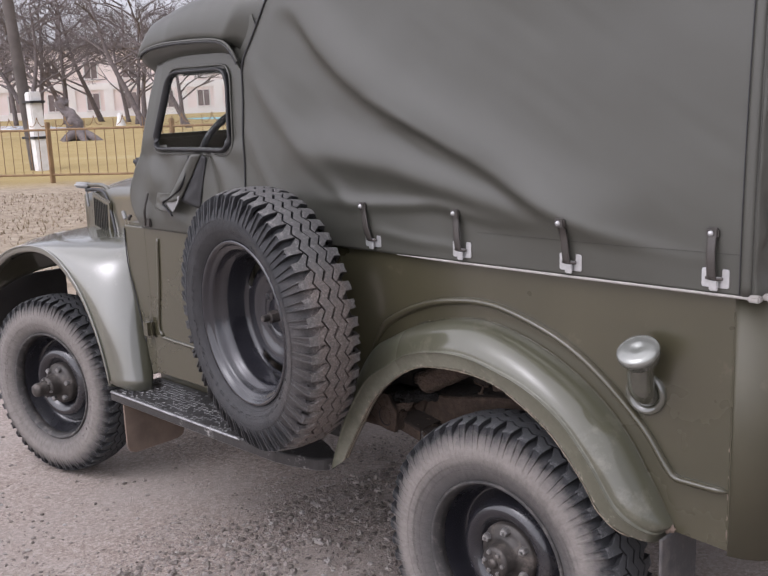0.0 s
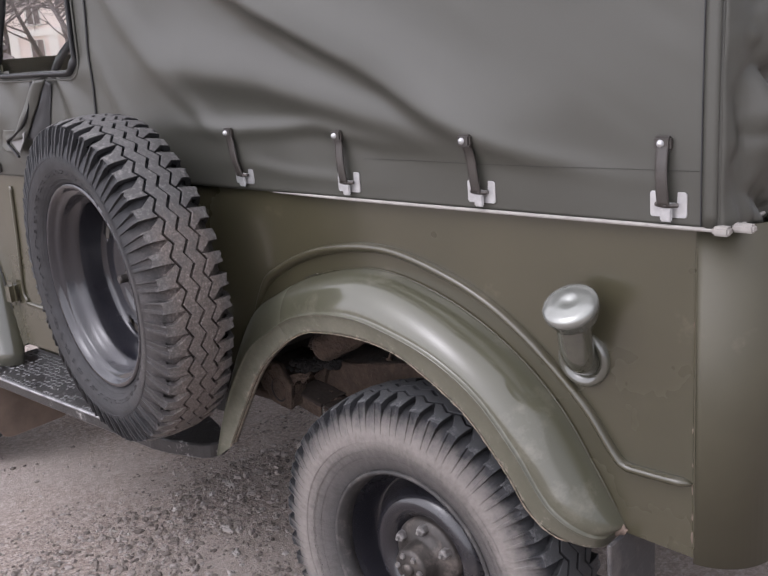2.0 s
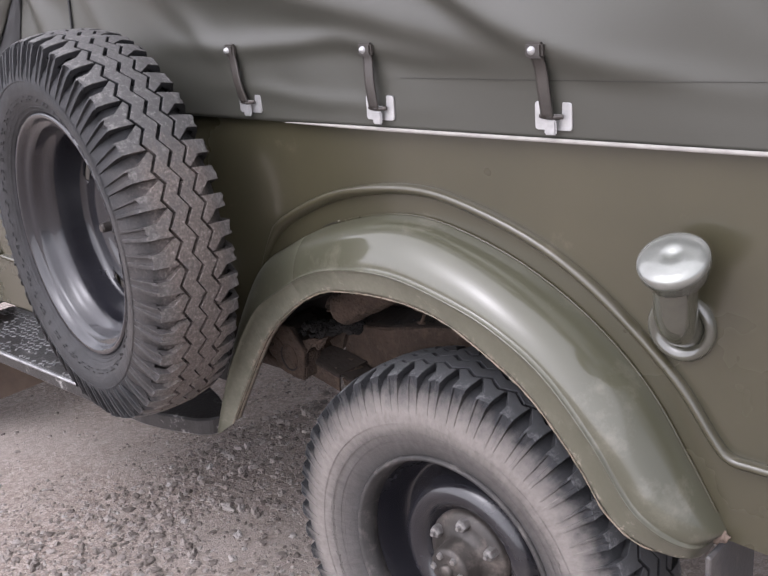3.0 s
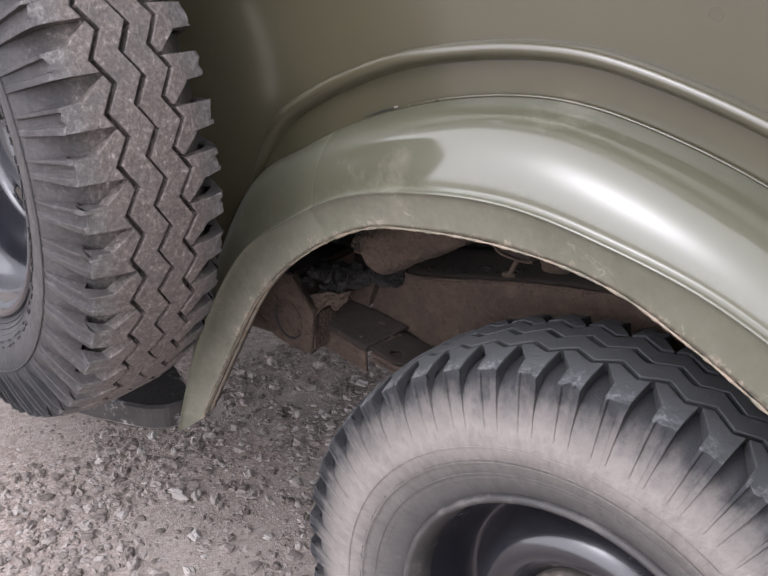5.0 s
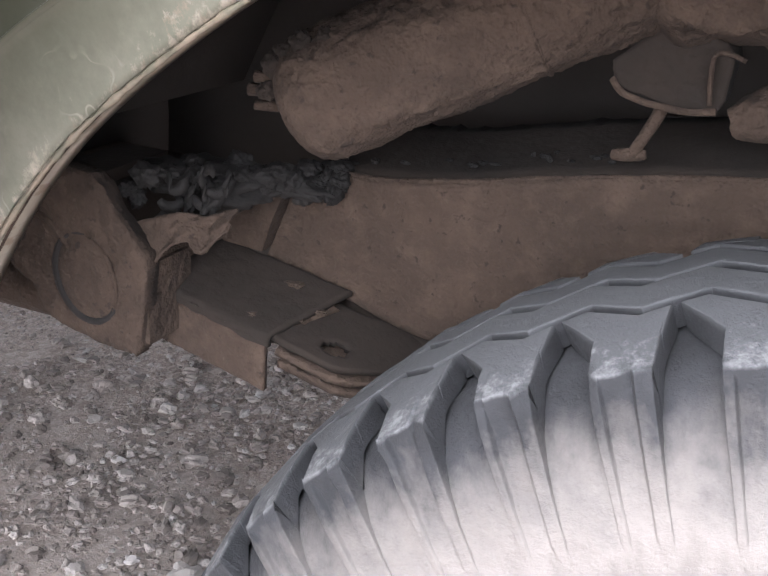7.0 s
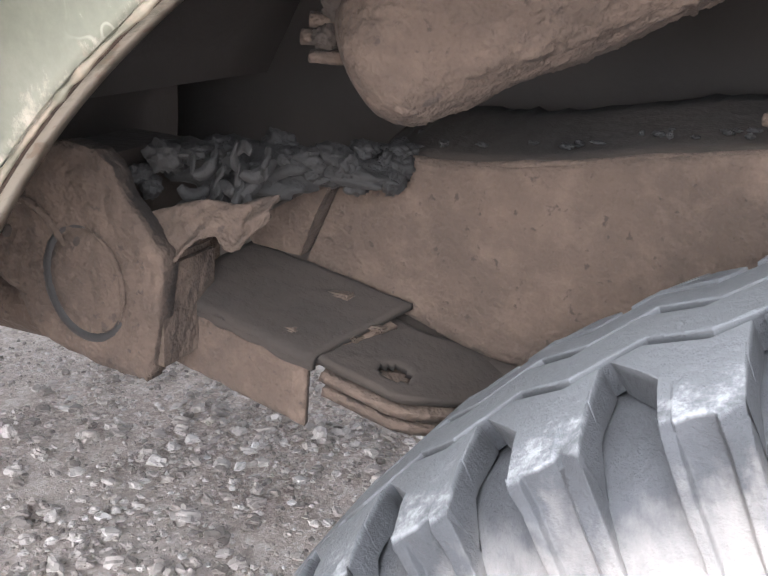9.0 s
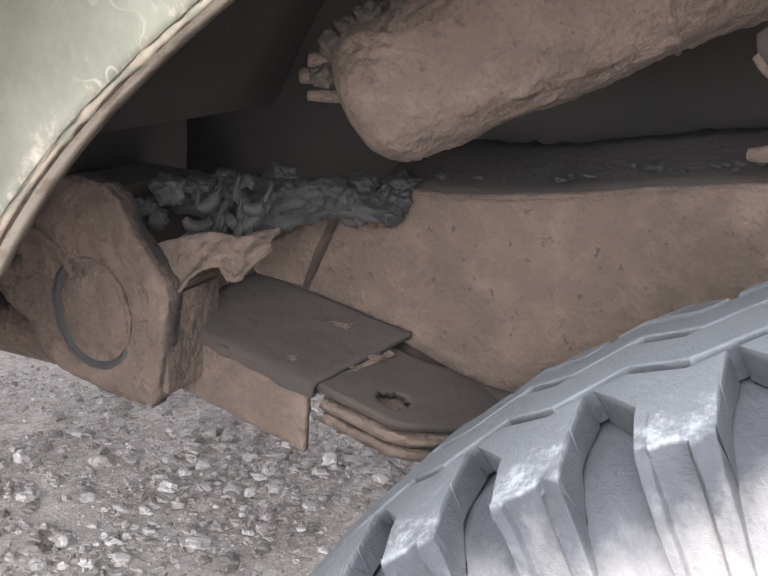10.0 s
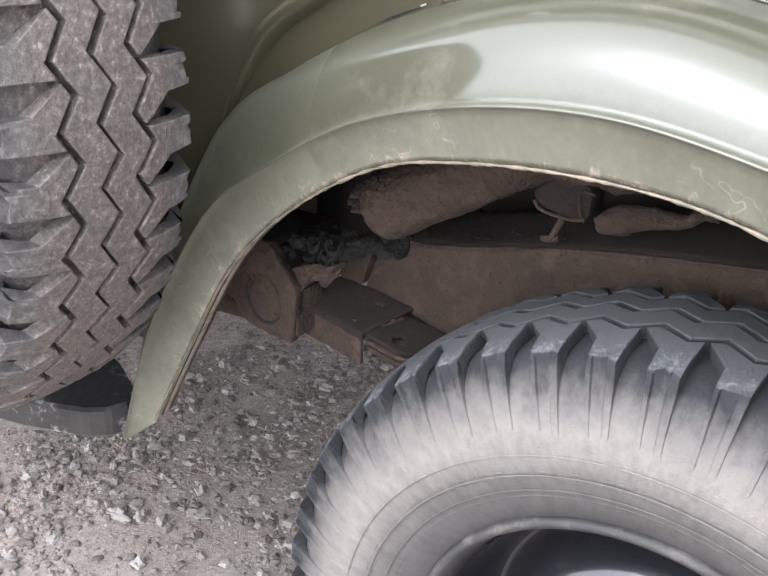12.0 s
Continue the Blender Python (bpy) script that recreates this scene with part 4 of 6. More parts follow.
spring = part("leaf_spring", slab((-0.352, 0.085, 0.627), (-0.270, 0.085, 0.609), (-0.243, 0.134, 0.624), (-0.335, 0.134, 0.640), 0.005, 0.0009, 2.0), MUD_DARK, car, "muddy leaf spring pack", True)
part("leaf", leaf(-0.272, 0.22, 0.6060, -0.234, SPRING_Y, FRAME_Y - 0.006, -0.005, hole=(-0.237, 0.27)), MUD_DARK, spring, "top leaf with a round hole", True)
part("leaf", leaf(-0.270, 0.20, 0.5970, -0.234, SPRING_Y + 0.001, FRAME_Y - 0.006, -0.005), MUD, spring, smooth=True)
part("leaf", leaf(-0.268, 0.18, 0.5885, -0.234, SPRING_Y + 0.003, FRAME_Y - 0.006, -0.005), MUD, spring, smooth=True)
part("spring_end", slab((-0.3565, 0.0865, 0.621), (-0.2735, 0.0865, 0.603), (-0.247, 0.126, 0.616), (-0.340, 0.126, 0.633), 0.028, 0.0022, 7.0, 34, 16), MUD, spring, "mud-caked spring end", True)
for k, (x, y, z) in enumerate(((-0.262, 0.104, 0.616), (-0.270, 0.098, 0.614), (-0.254, 0.112, 0.618), (-0.290, 0.092, 0.6165), (-0.277, 0.121, 0.628))):
    flake = crusty(box((x - 0.005, y - 0.003, z - 0.001), (x + 0.004 + 0.001 * k, y + 0.004, z + 0.0018), 0.001), 0.0022, 3.0 * k)
    part("dirt_flake", flake, MUD, spring)

HANGER = [(-0.437, 0.650), (-0.425, 0.672), (-0.4045, 0.693), (-0.381, 0.7005), (-0.361, 0.695), (-0.352, 0.681), (-0.342, 0.670), (-0.3305, 0.655), (-0.3315, 0.640), (-0.334, 0.620), (-0.3365, 0.601),
          (-0.3385, 0.5955), (-0.345, 0.5945), (-0.363, 0.596), (-0.401, 0.604), (-0.413, 0.6206), (-0.430, 0.633)]


def muddy_plate(outline, y, thick, seed):
    """A pressed plate under an uneven crust of mud: many rings drawn in from the outline."""
    cx, cz = sum(x for x, z in outline) / len(outline), sum(z for x, z in outline) / len(outline)
    loop = [(x, 0, z) for x, z in outline] + [(outline[0][0], 0, outline[0][1])]
    bm, rings, n = bmesh.new(), [], 160
    for k in range(15):
        s = 1 - (k - 2) / 13 if k > 2 else 1.0
        ring = []
        for i in range(n):
            p = spline(loop, i / n)
            e = 1 + 0.022 * noise.noise((i * 0.35, seed, 0)) + 0.012 * noise.noise((i * 0.9, seed, 4))
            x, z = cx + (p.x - cx) * s * e, cz + (p.z - cz) * s * e
            d = (thick, 0.002, 0.0004)[k] if k < 3 else 0.0
            ring.append(bm.verts.new((x, y + d - (0.0014 * noise.noise((x * 90, z * 90, seed)) + 0.0008 * noise.noise((x * 260, z * 260, seed))) * (k > 1), z)))
        rings.append(ring)
    for a, b in zip(rings, rings[1:]):
        for i in range(n):
            bm.faces.new((a[i], a[(i + 1) % n], b[(i + 1) % n], b[i]))
    bm.faces.new(rings[-1])
    bm.faces.new(rings[0])
    return bm


hanger = part("spring_hanger", muddy_plate(HANGER, 0.050, 0.012, 3.3), MUD, car, "mud-caked pressed spring hanger", True)
part("pressed_rim", tube([(-0.430, 0.0496, 0.6690), (-0.418, 0.0490, 0.6705), (-0.403, 0.0490, 0.6690), (-0.392, 0.0492, 0.6620), (-0.384, 0.0500, 0.6520)], 0.0021, 24, 6), MUD, hanger, smooth=True)
BOSS = (-0.3730, 0.636)
part("boss", moved(lathe([(0.0, -0.0012), (0.014, -0.0014), (0.0195, -0.0010), (0.0215, 0.002)], 36), pose(BOSS[0], 0.050, BOSS[1], 0, -14, 0) @ Matrix.Diagonal((1.0, 1, 1.24, 1))), MUD, hanger, smooth=True)
# Dark bar stands for the shade in the recessed groove; no hollow is cut
part("pin_groove_shade", moved(tube([(0.0215 * math.cos(a), 0, 0.0268 * math.sin(a)) for a in [math.pi * (0.40 + 1.34 * k / 18) for k in range(19)]], lambda u: 0.0006 + 0.0030 * math.sin(math.pi * min(1, max(0, 0.02 + 0.9 * u))) ** 0.8, 40, 8), pose(BOSS[0], 0.0512, BOSS[1], 0, -14, 0)), GREASE_SHADE, hanger, "dark bar for the shade in the pin groove", True)
part("boss_rim", moved(tube([(0.0215 * math.cos(a), 0, 0.0268 * math.sin(a)) for a in [math.pi * (-0.28 + 0.70 * k / 12) for k in range(13)]], lambda u: 0.0016 * math.sin(math.pi * min(1, max(0.05, u))), 30, 6), pose(BOSS[0], 0.0492, BOSS[1], 0, -14, 0)), MUD, hanger, smooth=True)
# Pits are flat dark discs: their shade is coloured in, not hollowed
for x, z, r in ((-0.3765, 0.6555, 0.0024), (-0.4190, 0.6530, 0.0026), (-0.3955, 0.6640, 0.0012)):
    part("pit", moved(lathe([(0.0, -0.0003), (r * 0.7, -0.0003), (r, 0.001)], 12), pose(x, 0.0489, z, 0, 30, 0) @ Matrix.Diagonal((1, 1, 1.5, 1))), MUD_DARK, hanger, "flat dark spot for a pit in the mud", True)
part("hanger_side", crusty(box((-0.3395, 0.052, 0.598), (-0.3330, 0.100, 0.652), 0.003), 0.0012, 6.0), MUD, hanger)
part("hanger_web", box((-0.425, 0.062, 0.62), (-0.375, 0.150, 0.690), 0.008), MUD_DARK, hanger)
part("hanger_tube", tube([(-0.62, 0.09, 0.600), (-0.52, 0.09, 0.600), (-0.40, 0.09, 0.602)], 0.018, 6, 10), MUD, hanger, smooth=True)
TORN = [(0.6700, 0.6600), (0.6735, 0.6490), (0.6760, 0.6475), (0.6790, 0.6580), (0.6800, 0.6640), (0.6790, 0.6655), (0.6800, 0.6600), (0.6830, 0.6680), (0.6850, 0.6760)]


def torn(u, w):
    top, low = spline([(p[0], p[1], 0) for p in TORN], u)[:2]
    return Vector((-0.348 + 0.058 * u + 0.002 * noise.noise((u * 9, w * 4, 1)), 0.052 + 0.018 * u + 0.010 * w + 0.004 * noise.noise((u * 6, w * 3, 2)), low + (top - low) * w + 0.0012 * noise.noise((u * 31, 0, 4)) * (1 - w)))


part("torn_shield", thicken(grid(50, 14, torn), 0.0014), MUD, hanger, "torn muddy sheet", True)


def lump(centre, size, seed, mat, name="dirt_clod"):
    bm = bmesh.new()
    bmesh.ops.create_icosphere(bm, subdivisions=4, radius=1)
    for v in bm.verts:
        d = 1 + 0.35 * noise.noise(v.co * 1.6 + Vector((seed, 0, 0))) + 0.28 * noise.noise(v.co * 4 + Vector((0, seed, 0))) + 0.12 * noise.noise(v.co * 11 + Vector((0, 0, seed)))
        v.co = Vector(centre) + Vector((v.co.x * size[0], v.co.y * size[1], v.co.z * size[2])) * d
    return part(name, bm, mat, car, "caked clod of dark dirt", True)


for k in range(40):
    t = random.random()
    lump((-0.365 + 0.115 * t, 0.086 + 0.050 * t + random.uniform(-0.01, 0.01), 0.684 + 0.008 * t + random.uniform(-0.010, 0.018) * (1 - 0.5 * t)),
         (random.uniform(0.003, 0.010), random.uniform(0.005, 0.010), random.uniform(0.003, 0.007)), k * 1.7, GREASE_SHADE)
lump((-0.330, 0.110, 0.686), (0.042, 0.018, 0.014), 51.0, GREASE_SHADE)
lump((-0.290, 0.122, 0.690), (0.036, 0.012, 0.008), 57.0, GREASE_SHADE)
# curled shreds and stalks caught in the dirt
for k in range(18):
    x, z = -0.350 + 0.052 * random.random(), 0.672 + 0.028 * random.random()
    a, r = random.uniform(0, 6.28), random.uniform(0.004, 0.012)
    part("dirt_shred", tube([(x + r * math.cos(a + q), 0.078 + 0.004 * q + 0.02 * (z - 0.67), z + r * math.sin(a + q * 1.2)) for q in (0, 0.7, 1.4, 2.1)], lambda u: 0.0007 + 0.0006 * math.sin(u * 3), 10, 5, squash=2.8), GREASE_SHADE, car, smooth=True)
for k in range(40):
    u = 0.10 + 0.42 * random.random()
    p = rail_face(u, 1.0)
    lump((p.x, p.y + 0.008 + random.uniform(0, 0.05), p.z + random.uniform(0.001, 0.004) + 0.004), (random.uniform(0.0012, 0.0035), random.uniform(0.0012, 0.003), random.uniform(0.0007, 0.0018)), 70 + k, GREASE_SHADE)

SIL_A, SIL_B = Vector((-0.256, 0.076, 0.7445)), Vector((-0.020, 0.136, 0.870))


def silencer(u, w):
    d = (SIL_B - SIL_A).normalized()
    s = d.cross(Vector((0, 0, 1))).normalized()
    t = s.cross(d)
    r = 0.0325 * (math.sqrt(max(0.0004, 1 - ((0.085 - u) / 0.085) ** 2)) ** 0.7 if u < 0.085 else 1.0)
    q = Vector((u * 7, math.cos(2 * math.pi * w) * 1.4, math.sin(2 * math.pi * w) * 1.4))
    r *= 1 + 0.05 * noise.noise(q) + 0.035 * noise.noise(q * 3.1) + 0.030 * noise.noise(q * 8) + 0.026 * abs(noise.noise(q * 15)) + 0.020 * max(0, noise.noise(q * 30))
    # a seam, and cracks in the crust
    r *= 1.035 if 0.47 < u < 0.475 else 1.0 if u < 0.47 else 0.985
    r -= 0.0012 * max(0.0, 1 - abs(noise.noise(q * 2.3 + Vector((9, 0, 0)))) / 0.035)
    return SIL_A + (SIL_B - SIL_A) * u + (s * math.cos(2 * math.pi * w) + t * math.sin(2 * math.pi * w)) * r


sil = part("silencer", grid(260, 120, silencer, closed_v=True), MUD, car, "mud-covered round exhaust silencer", True)
for z, x0 in ((0.7620, -0.270), (0.7550, -0.2745), (0.7485, -0.2700)):
    part("clamp_bolt", crusty(tube([(x0, 0.066, z), (x0 + 0.012, 0.069, z - 0.0005), (-0.246, 0.072, z - 0.001)], 0.0031, 8, 8), 0.0016, z * 90), MUD, sil, "caked clamp bolt", True)
for k, (x, z, r) in enumerate(((-0.258, 0.769, 0.006), (-0.252, 0.776, 0.005), (-0.243, 0.781, 0.006), (-0.262, 0.756, 0.005), (-0.230, 0.786, 0.004))):
    lump((x, 0.066, z), (r, 0.006, r), 30.0 + k, MUD_DARK)
pipe_hanger = part("pipe_hanger", muddy_plate([(-0.103, 0.784), (-0.0985, 0.7725), (-0.083, 0.7690), (-0.070, 0.7650), (-0.0535, 0.7665), (-0.0500, 0.7780), (-0.052, 0.796), (-0.078, 0.802)], 0.112, 0.030, 9.0), MUD_DARK, car, "muddy folded pipe hanger plate", True)
part("rod", crusty(tube([(-0.076, 0.122, 0.769), (-0.083, 0.123, 0.752), (-0.090, 0.124, 0.738)], 0.0032, 12, 8), 0.0010, 1.0), MUD, pipe_hanger, smooth=True)
part("rod_foot", crusty(tube([(-0.099, 0.126, 0.736), (-0.091, 0.124, 0.738), (-0.083, 0.126, 0.739)], lambda u: 0.0022 + 0.0012 * math.sin(u * 3.1), 12, 8), 0.0022, 2.0), MUD, pipe_hanger, smooth=True)
part("flange", crusty(tube([(-0.102, 0.111, 0.776), (-0.094, 0.110, 0.7695), (-0.072, 0.110, 0.7655), (-0.053, 0.110, 0.767)], 0.0018, 30, 6), 0.0012, 5.0), MUD, pipe_hanger, "pale muddy rim of the plate", True)
part("tail_pipe", crusty(tube([(-0.135, 0.112, 0.812), (-0.10, 0.112, 0.826), (-0.06, 0.114, 0.824), (0.0, 0.120, 0.822), (0.08, 0.135, 0.818), (0.2, 0.17, 0.80), (0.5, 0.22, 0.75), (0.66, 0.25, 0.68)], lambda u: 0.027 - 0.007 * u, 200, 26), 0.0085, 3.0), MUD, car, "mud-caked tail pipe", True)
part("rail_bracket", crusty(tube([(-0.046, 0.128, 0.760), (-0.030, 0.129, 0.766), (0.0, 0.132, 0.772), (0.05, 0.140, 0.780)], lambda u: 0.009 + 0.004 * math.sin(u * 5), 50, 14), 0.005, 8.0), MUD, car, "mud-caked bracket over the rail", True)
part("wire", tube([(-0.0560, 0.108, 0.770), (-0.0575, 0.107, 0.783), (-0.0570, 0.107, 0.7925), (-0.0510, 0.107, 0.7935), (-0.0440, 0.108, 0.7910)], 0.0012, 16, 6), MUD, car, "thin bent wire", True)
part("inner_wheelhouse", thicken(grid(24, 12, lambda u, w: Vector((-0.50 + u * 1.05, 0.30 + 0.004 * noise.noise((u * 9, w * 5, 0)), 0.56 + w * 0.40))), 0.003), WELL_DARK, car, "dark inner wheelhouse wall", True)
part("inner_wheelhouse", box((-0.53, 0.006, 0.615), (-0.525, 0.42, 0.965), 0), WELL_DARK, car)
part("fender_liner", thicken(grid(40, 5, lambda u, w: on(JOIN, 0.10 + 0.88 * u, 0.006 + w * 0.30) + Vector((0, 0, -0.004))), 0.002), WELL_DARK, car, "dark inside of the fender", True)
part("fender_liner", thicken(grid(60, 6, lambda u, w: on(LIP, u, -swell(u) * 0.8).lerp(on(JOIN, u, 0.004), w) + Vector((0, 0.004, -0.003 + 0.006 * (1 - w)))), 0.0015), MUD, car, "rusty inside of the fender edge", True)

LEATHER = surface("dark_brown_leather", (0.055, 0.048, 0.042), (0.032, 0.028, 0.025), rough=0.45, scale=30, fine=220, relief=0.2)
WORN_STEEL = surface("worn_bare_steel", (0.45, 0.45, 0.45), (0.16, 0.16, 0.165), rough=0.38, metal=0.6, scale=25, fine=120, relief=0.3, rough_var=0.15)
LINING = surface("pale_cloth_lining", (0.24, 0.236, 0.232), (0.17, 0.166, 0.162), rough=0.8, scale=12, fine=200, relief=0.2)
PALE_FITTING = surface("pale_fitting_and_lip_glint", (0.34, 0.34, 0.335), (0.18, 0.18, 0.175), rough=0.4, scale=30, fine=100, relief=0.2)

# ---- door, cowl, bonnet, front fender ----
DOOR = [(-1.472, RAIL_Z - 0.02), (-1.462, 0.575), (-0.862, 0.575), (-0.862, RAIL_Z - 0.005)]
door = part("door", plate(DOOR, -0.004, 0.03, 0.003), PAINT, car, "olive steel half door")
part("door_bead", tube([(-1.385, -0.006, 1.06), (-1.400, -0.006, 0.9), (-1.420, -0.006, 0.76), (-1.405, -0.006, 0.722), (-1.36, -0.006, 0.710), (-0.9, -0.006, 0.70)], 0.006, 40, 6), PAINT, door, smooth=True)
part("hinge", box((-1.500, -0.030, 0.700), (-1.450, -0.003, 0.772), 0.012), PAINT, door)
cowl = part("cowl_side", plate([(-1.476, 1.09), (-1.466, 0.575), (-1.50, 0.56), (-1.535, 0.70), (-1.60, 0.95), (-1.612, 1.09)], 0.0, 0.02, 0.002), PAINT, car)
part("cowl_seam", tube([(-1.606, -0.002, 1.08), (-1.60, -0.003, 0.95), (-1.566, -0.003, 0.84), (-1.522, -0.003, 0.675)], 0.0022, 20, 6), BLACK, car, "dark joint behind the front fender")
part("cowl_top", box((-1.62, 0.01, 1.06), (-1.45, FAR_Y - 0.01, 1.10), 0.01), PAINT, car)
part("sill", box((-1.64, 0.110, 0.470), (-0.82, 0.14, 0.62), 0.004), PAINT, car)

WIN = [(-1.352, 1.362), (-1.250, 1.602), (-0.946, 1.602), (-0.932, 1.362)]
LEFT = [(-1.465, 0, 1.090), (-1.525, 0, 1.180), (-1.500, 0, 1.302), (-1.450, 0, 1.418), (-1.417, 0, 1.514), (-1.384, 0, 1.600), (-1.345, 0, 1.640)]
TOP = [(1.632, 0, 0), (1.648, 0, 0), (1.656, 0, 0), (1.657, 0, 0), (1.654, 0, 0), (1.632, 0, 0)]


def door_top(u, w, y=-0.012):
    left = spline(LEFT, w)
    right = -0.856 - 0.02 * max(0, (w - 0.9) / 0.1)
    x = left.x + u * (right - left.x)
    top = spline(TOP, u).x
    z = 1.092 + w * (top - 1.092)
    pucker = 0.0
    if z < 1.40:
        deep = min(1, (1.40 - z) / 0.06) * min(1, (z - 1.08) / 0.05)
        # drapes that fan out from the strap towards the lower edge
        fan = math.atan2(x + 1.06, z - 1.40)
        pucker = deep * (0.006 * math.sin(fan * 8) * math.exp(-((x + 1.02) / 0.16) ** 2) + 0.016 * noise.noise((x * 9 + z * 5, z * 7 - x * 4, 1.3)))
    return Vector((x, y + 0.03 * w * w - pucker + 0.05 * max(0, 0.10 - u) * w, z))


def in_window(i, j):
    p = door_top((i + 0.5) / 79, (j + 0.5) / 69)
    return 1.372 < p.z < 1.594 and -1.347 + (p.z - 1.362) * 0.425 < p.x < -0.940


def window_loop(grow):
    cx, cz = -1.12, 1.482
    return [Vector((cx + (v.x - cx) * (1 + grow / 0.2), -0.012 + 0.03 * ((v.y - 1.09) / 0.56) ** 2, cz + (v.y - cz) * (1 + grow / 0.12))) for v in rounded(WIN, 0.045)]


part("door_top", thicken(grid(80, 70, door_top, skip=in_window), 0.004), CANVAS, car, "grey tarpaulin door top with puckered cloth", True)
loop = window_loop(0.0)
loop = [(loop[0] + loop[-1]) / 2] + loop
part("window_frame", tube([tuple(v + Vector((0, -0.005, 0))) for v in resample(loop, 64)], 0.013, 192, 10, squash=0.5), BLACK, car, "black rubber window frame", True)
loop = window_loop(0.014)
loop = [(loop[0] + loop[-1]) / 2] + loop
part("frame_binding", tube([tuple(v + Vector((0, -0.003, 0))) for v in resample(loop, 64)], 0.0035, 192, 6), CANVAS, car, smooth=True)
glass = part("window_pane", plate(WIN, 0.003, 0.003), GLASS, car, "clear plastic side window")
glass.visible_shadow = False
# a loose corner of the cloth, folded back below the window
def cloth(a, b, c, d, bulge, seed):
    a, b, c, d = Vector(a), Vector(b), Vector(c), Vector(d)

    def f(u, w):
        return a.lerp(b, u).lerp(d.lerp(c, u), w) + Vector((0, -bulge * math.sin(math.pi * u) + 0.003 * noise.noise((u * 3, w * 4, seed)), 0))
    return thicken(grid(14, 18, f), 0.002)


part("flap", cloth((-1.125, -0.020, 1.350), (-1.070, -0.018, 1.350), (-1.165, -0.046, 1.205), (-1.255, -0.040, 1.195), 0.016, 1.0), CANVAS, car, "loose cloth flap folded back", True)
# Underside made of black trim to stand for the shade in the fold
part("flap", cloth((-1.075, -0.016, 1.350), (-1.058, -0.010, 1.340), (-1.095, -0.022, 1.180), (-1.170, -0.042, 1.205), 0.004, 2.0), BLACK, car, "cloth flap underside, black for its shade", True)
part("flap_lining", plate([(-1.240, 1.193), (-1.160, 1.222), (-1.172, 1.198), (-1.205, 1.166)], -0.052, 0.003), LINING, car, "turned-up pale lining of the loose cloth flap")
part("flap_edge", tube([(-1.120, -0.030, 1.345), (-1.132, -0.036, 1.300), (-1.150, -0.050, 1.250), (-1.200, -0.054, 1.216), (-1.252, -0.055, 1.194), (-1.228, -0.055, 1.172), (-1.206, -0.055, 1.156)], 0.0055, 50, 6, squash=0.5), BLACK, car, "dark edge line of the cloth flap")
part("window_pocket", cloth((-1.320, -0.030, 1.222), (-1.200, -0.036, 1.226), (-1.222, -0.044, 1.162), (-1.345, -0.026, 1.170), 0.010, 3.0), CANVAS, car, "smooth patch of cloth on the door", True)
part("door_top", thicken(grid(80, 70, lambda u, w: Vector((door_top(u, w).x, FAR_Y + 0.012 - 0.03 * w * w, door_top(u, w).z)), skip=in_window), 0.004), CANVAS, car, smooth=True)
EAVE = [(-1.405, 0.004, 1.660), (-1.372, -0.012, 1.672), (-1.316, -0.016, 1.684), (-1.215, -0.018, 1.692), (-1.091, -0.018, 1.692), (-0.960, -0.016, 1.686), (-0.900, -0.014, 1.664), (-0.868, -0.010, 1.618)]
part("roof_gutter", tube(EAVE, lambda u: 0.0042 + 0.002 * noise.noise((u * 9, 0, 0)), 60, 8), CANVAS, car, "rolled roof edge over the door", True)
# Black strip laid in for the shadow under the rolled roof edge
part("crease_shade", tube([(x, y - 0.004, z - 0.006) for x, y, z in EAVE], lambda u: 0.0030 + 0.0012 * noise.noise((u * 7, 3, 0)), 60, 6), BLACK, car, "black strip for the shaded crease under the roof edge")
part("corner_patch", plate([(-0.95, 1.60), (-0.95, 1.70), (-0.82, 1.75), (-0.80, 1.70), (-0.83, 1.60)], 0.016, 0.003), CANVAS, car)
part("valance", thicken(grid(60, 12, lambda u, w: spline(EAVE, u) + Vector((0, 0.003 - 0.005 * math.sin(math.pi * min(1, w * 1.4)) + 0.052 * w + 0.002 * noise.noise((u * 8, w * 2, 5)), -0.007 - 0.046 * w))), 0.003), CANVAS, car, smooth=True)

part("windscreen_frame", joined(tube([(-1.585, 0.07, 1.09), (-1.505, 0.08, 1.40), (-1.435, 0.10, 1.66)], 0.016, 10, 8), tube([(-1.585, FAR_Y - 0.07, 1.09), (-1.505, FAR_Y - 0.08, 1.40), (-1.435, FAR_Y - 0.10, 1.66)], 0.016, 10, 8),
     tube([(-1.435, 0.10, 1.66), (-1.435, CENTRE_Y, 1.67), (-1.435, FAR_Y - 0.10, 1.66)], 0.016, 10, 8), tube([(-1.52, 0.07, 1.14), (-1.52, CENTRE_Y, 1.15), (-1.52, FAR_Y - 0.07, 1.14)], 0.02, 10, 8)), PAINT, car, smooth=True)
part("dashboard", box((-1.60, 0.05, 0.95), (-1.40, FAR_Y - 0.05, 1.22), 0.02), PAINT_DULL, car)
steer = part("steering_wheel", moved(tube([(0.17 * math.cos(2 * math.pi * k / 16), 0.17 * math.sin(2 * math.pi * k / 16), 0) for k in range(17)], 0.012, 48, 8), pose(-1.25, 0.27, 1.335, 0, -62, 0)), BLACK, car, "thin black steering wheel rim", True)
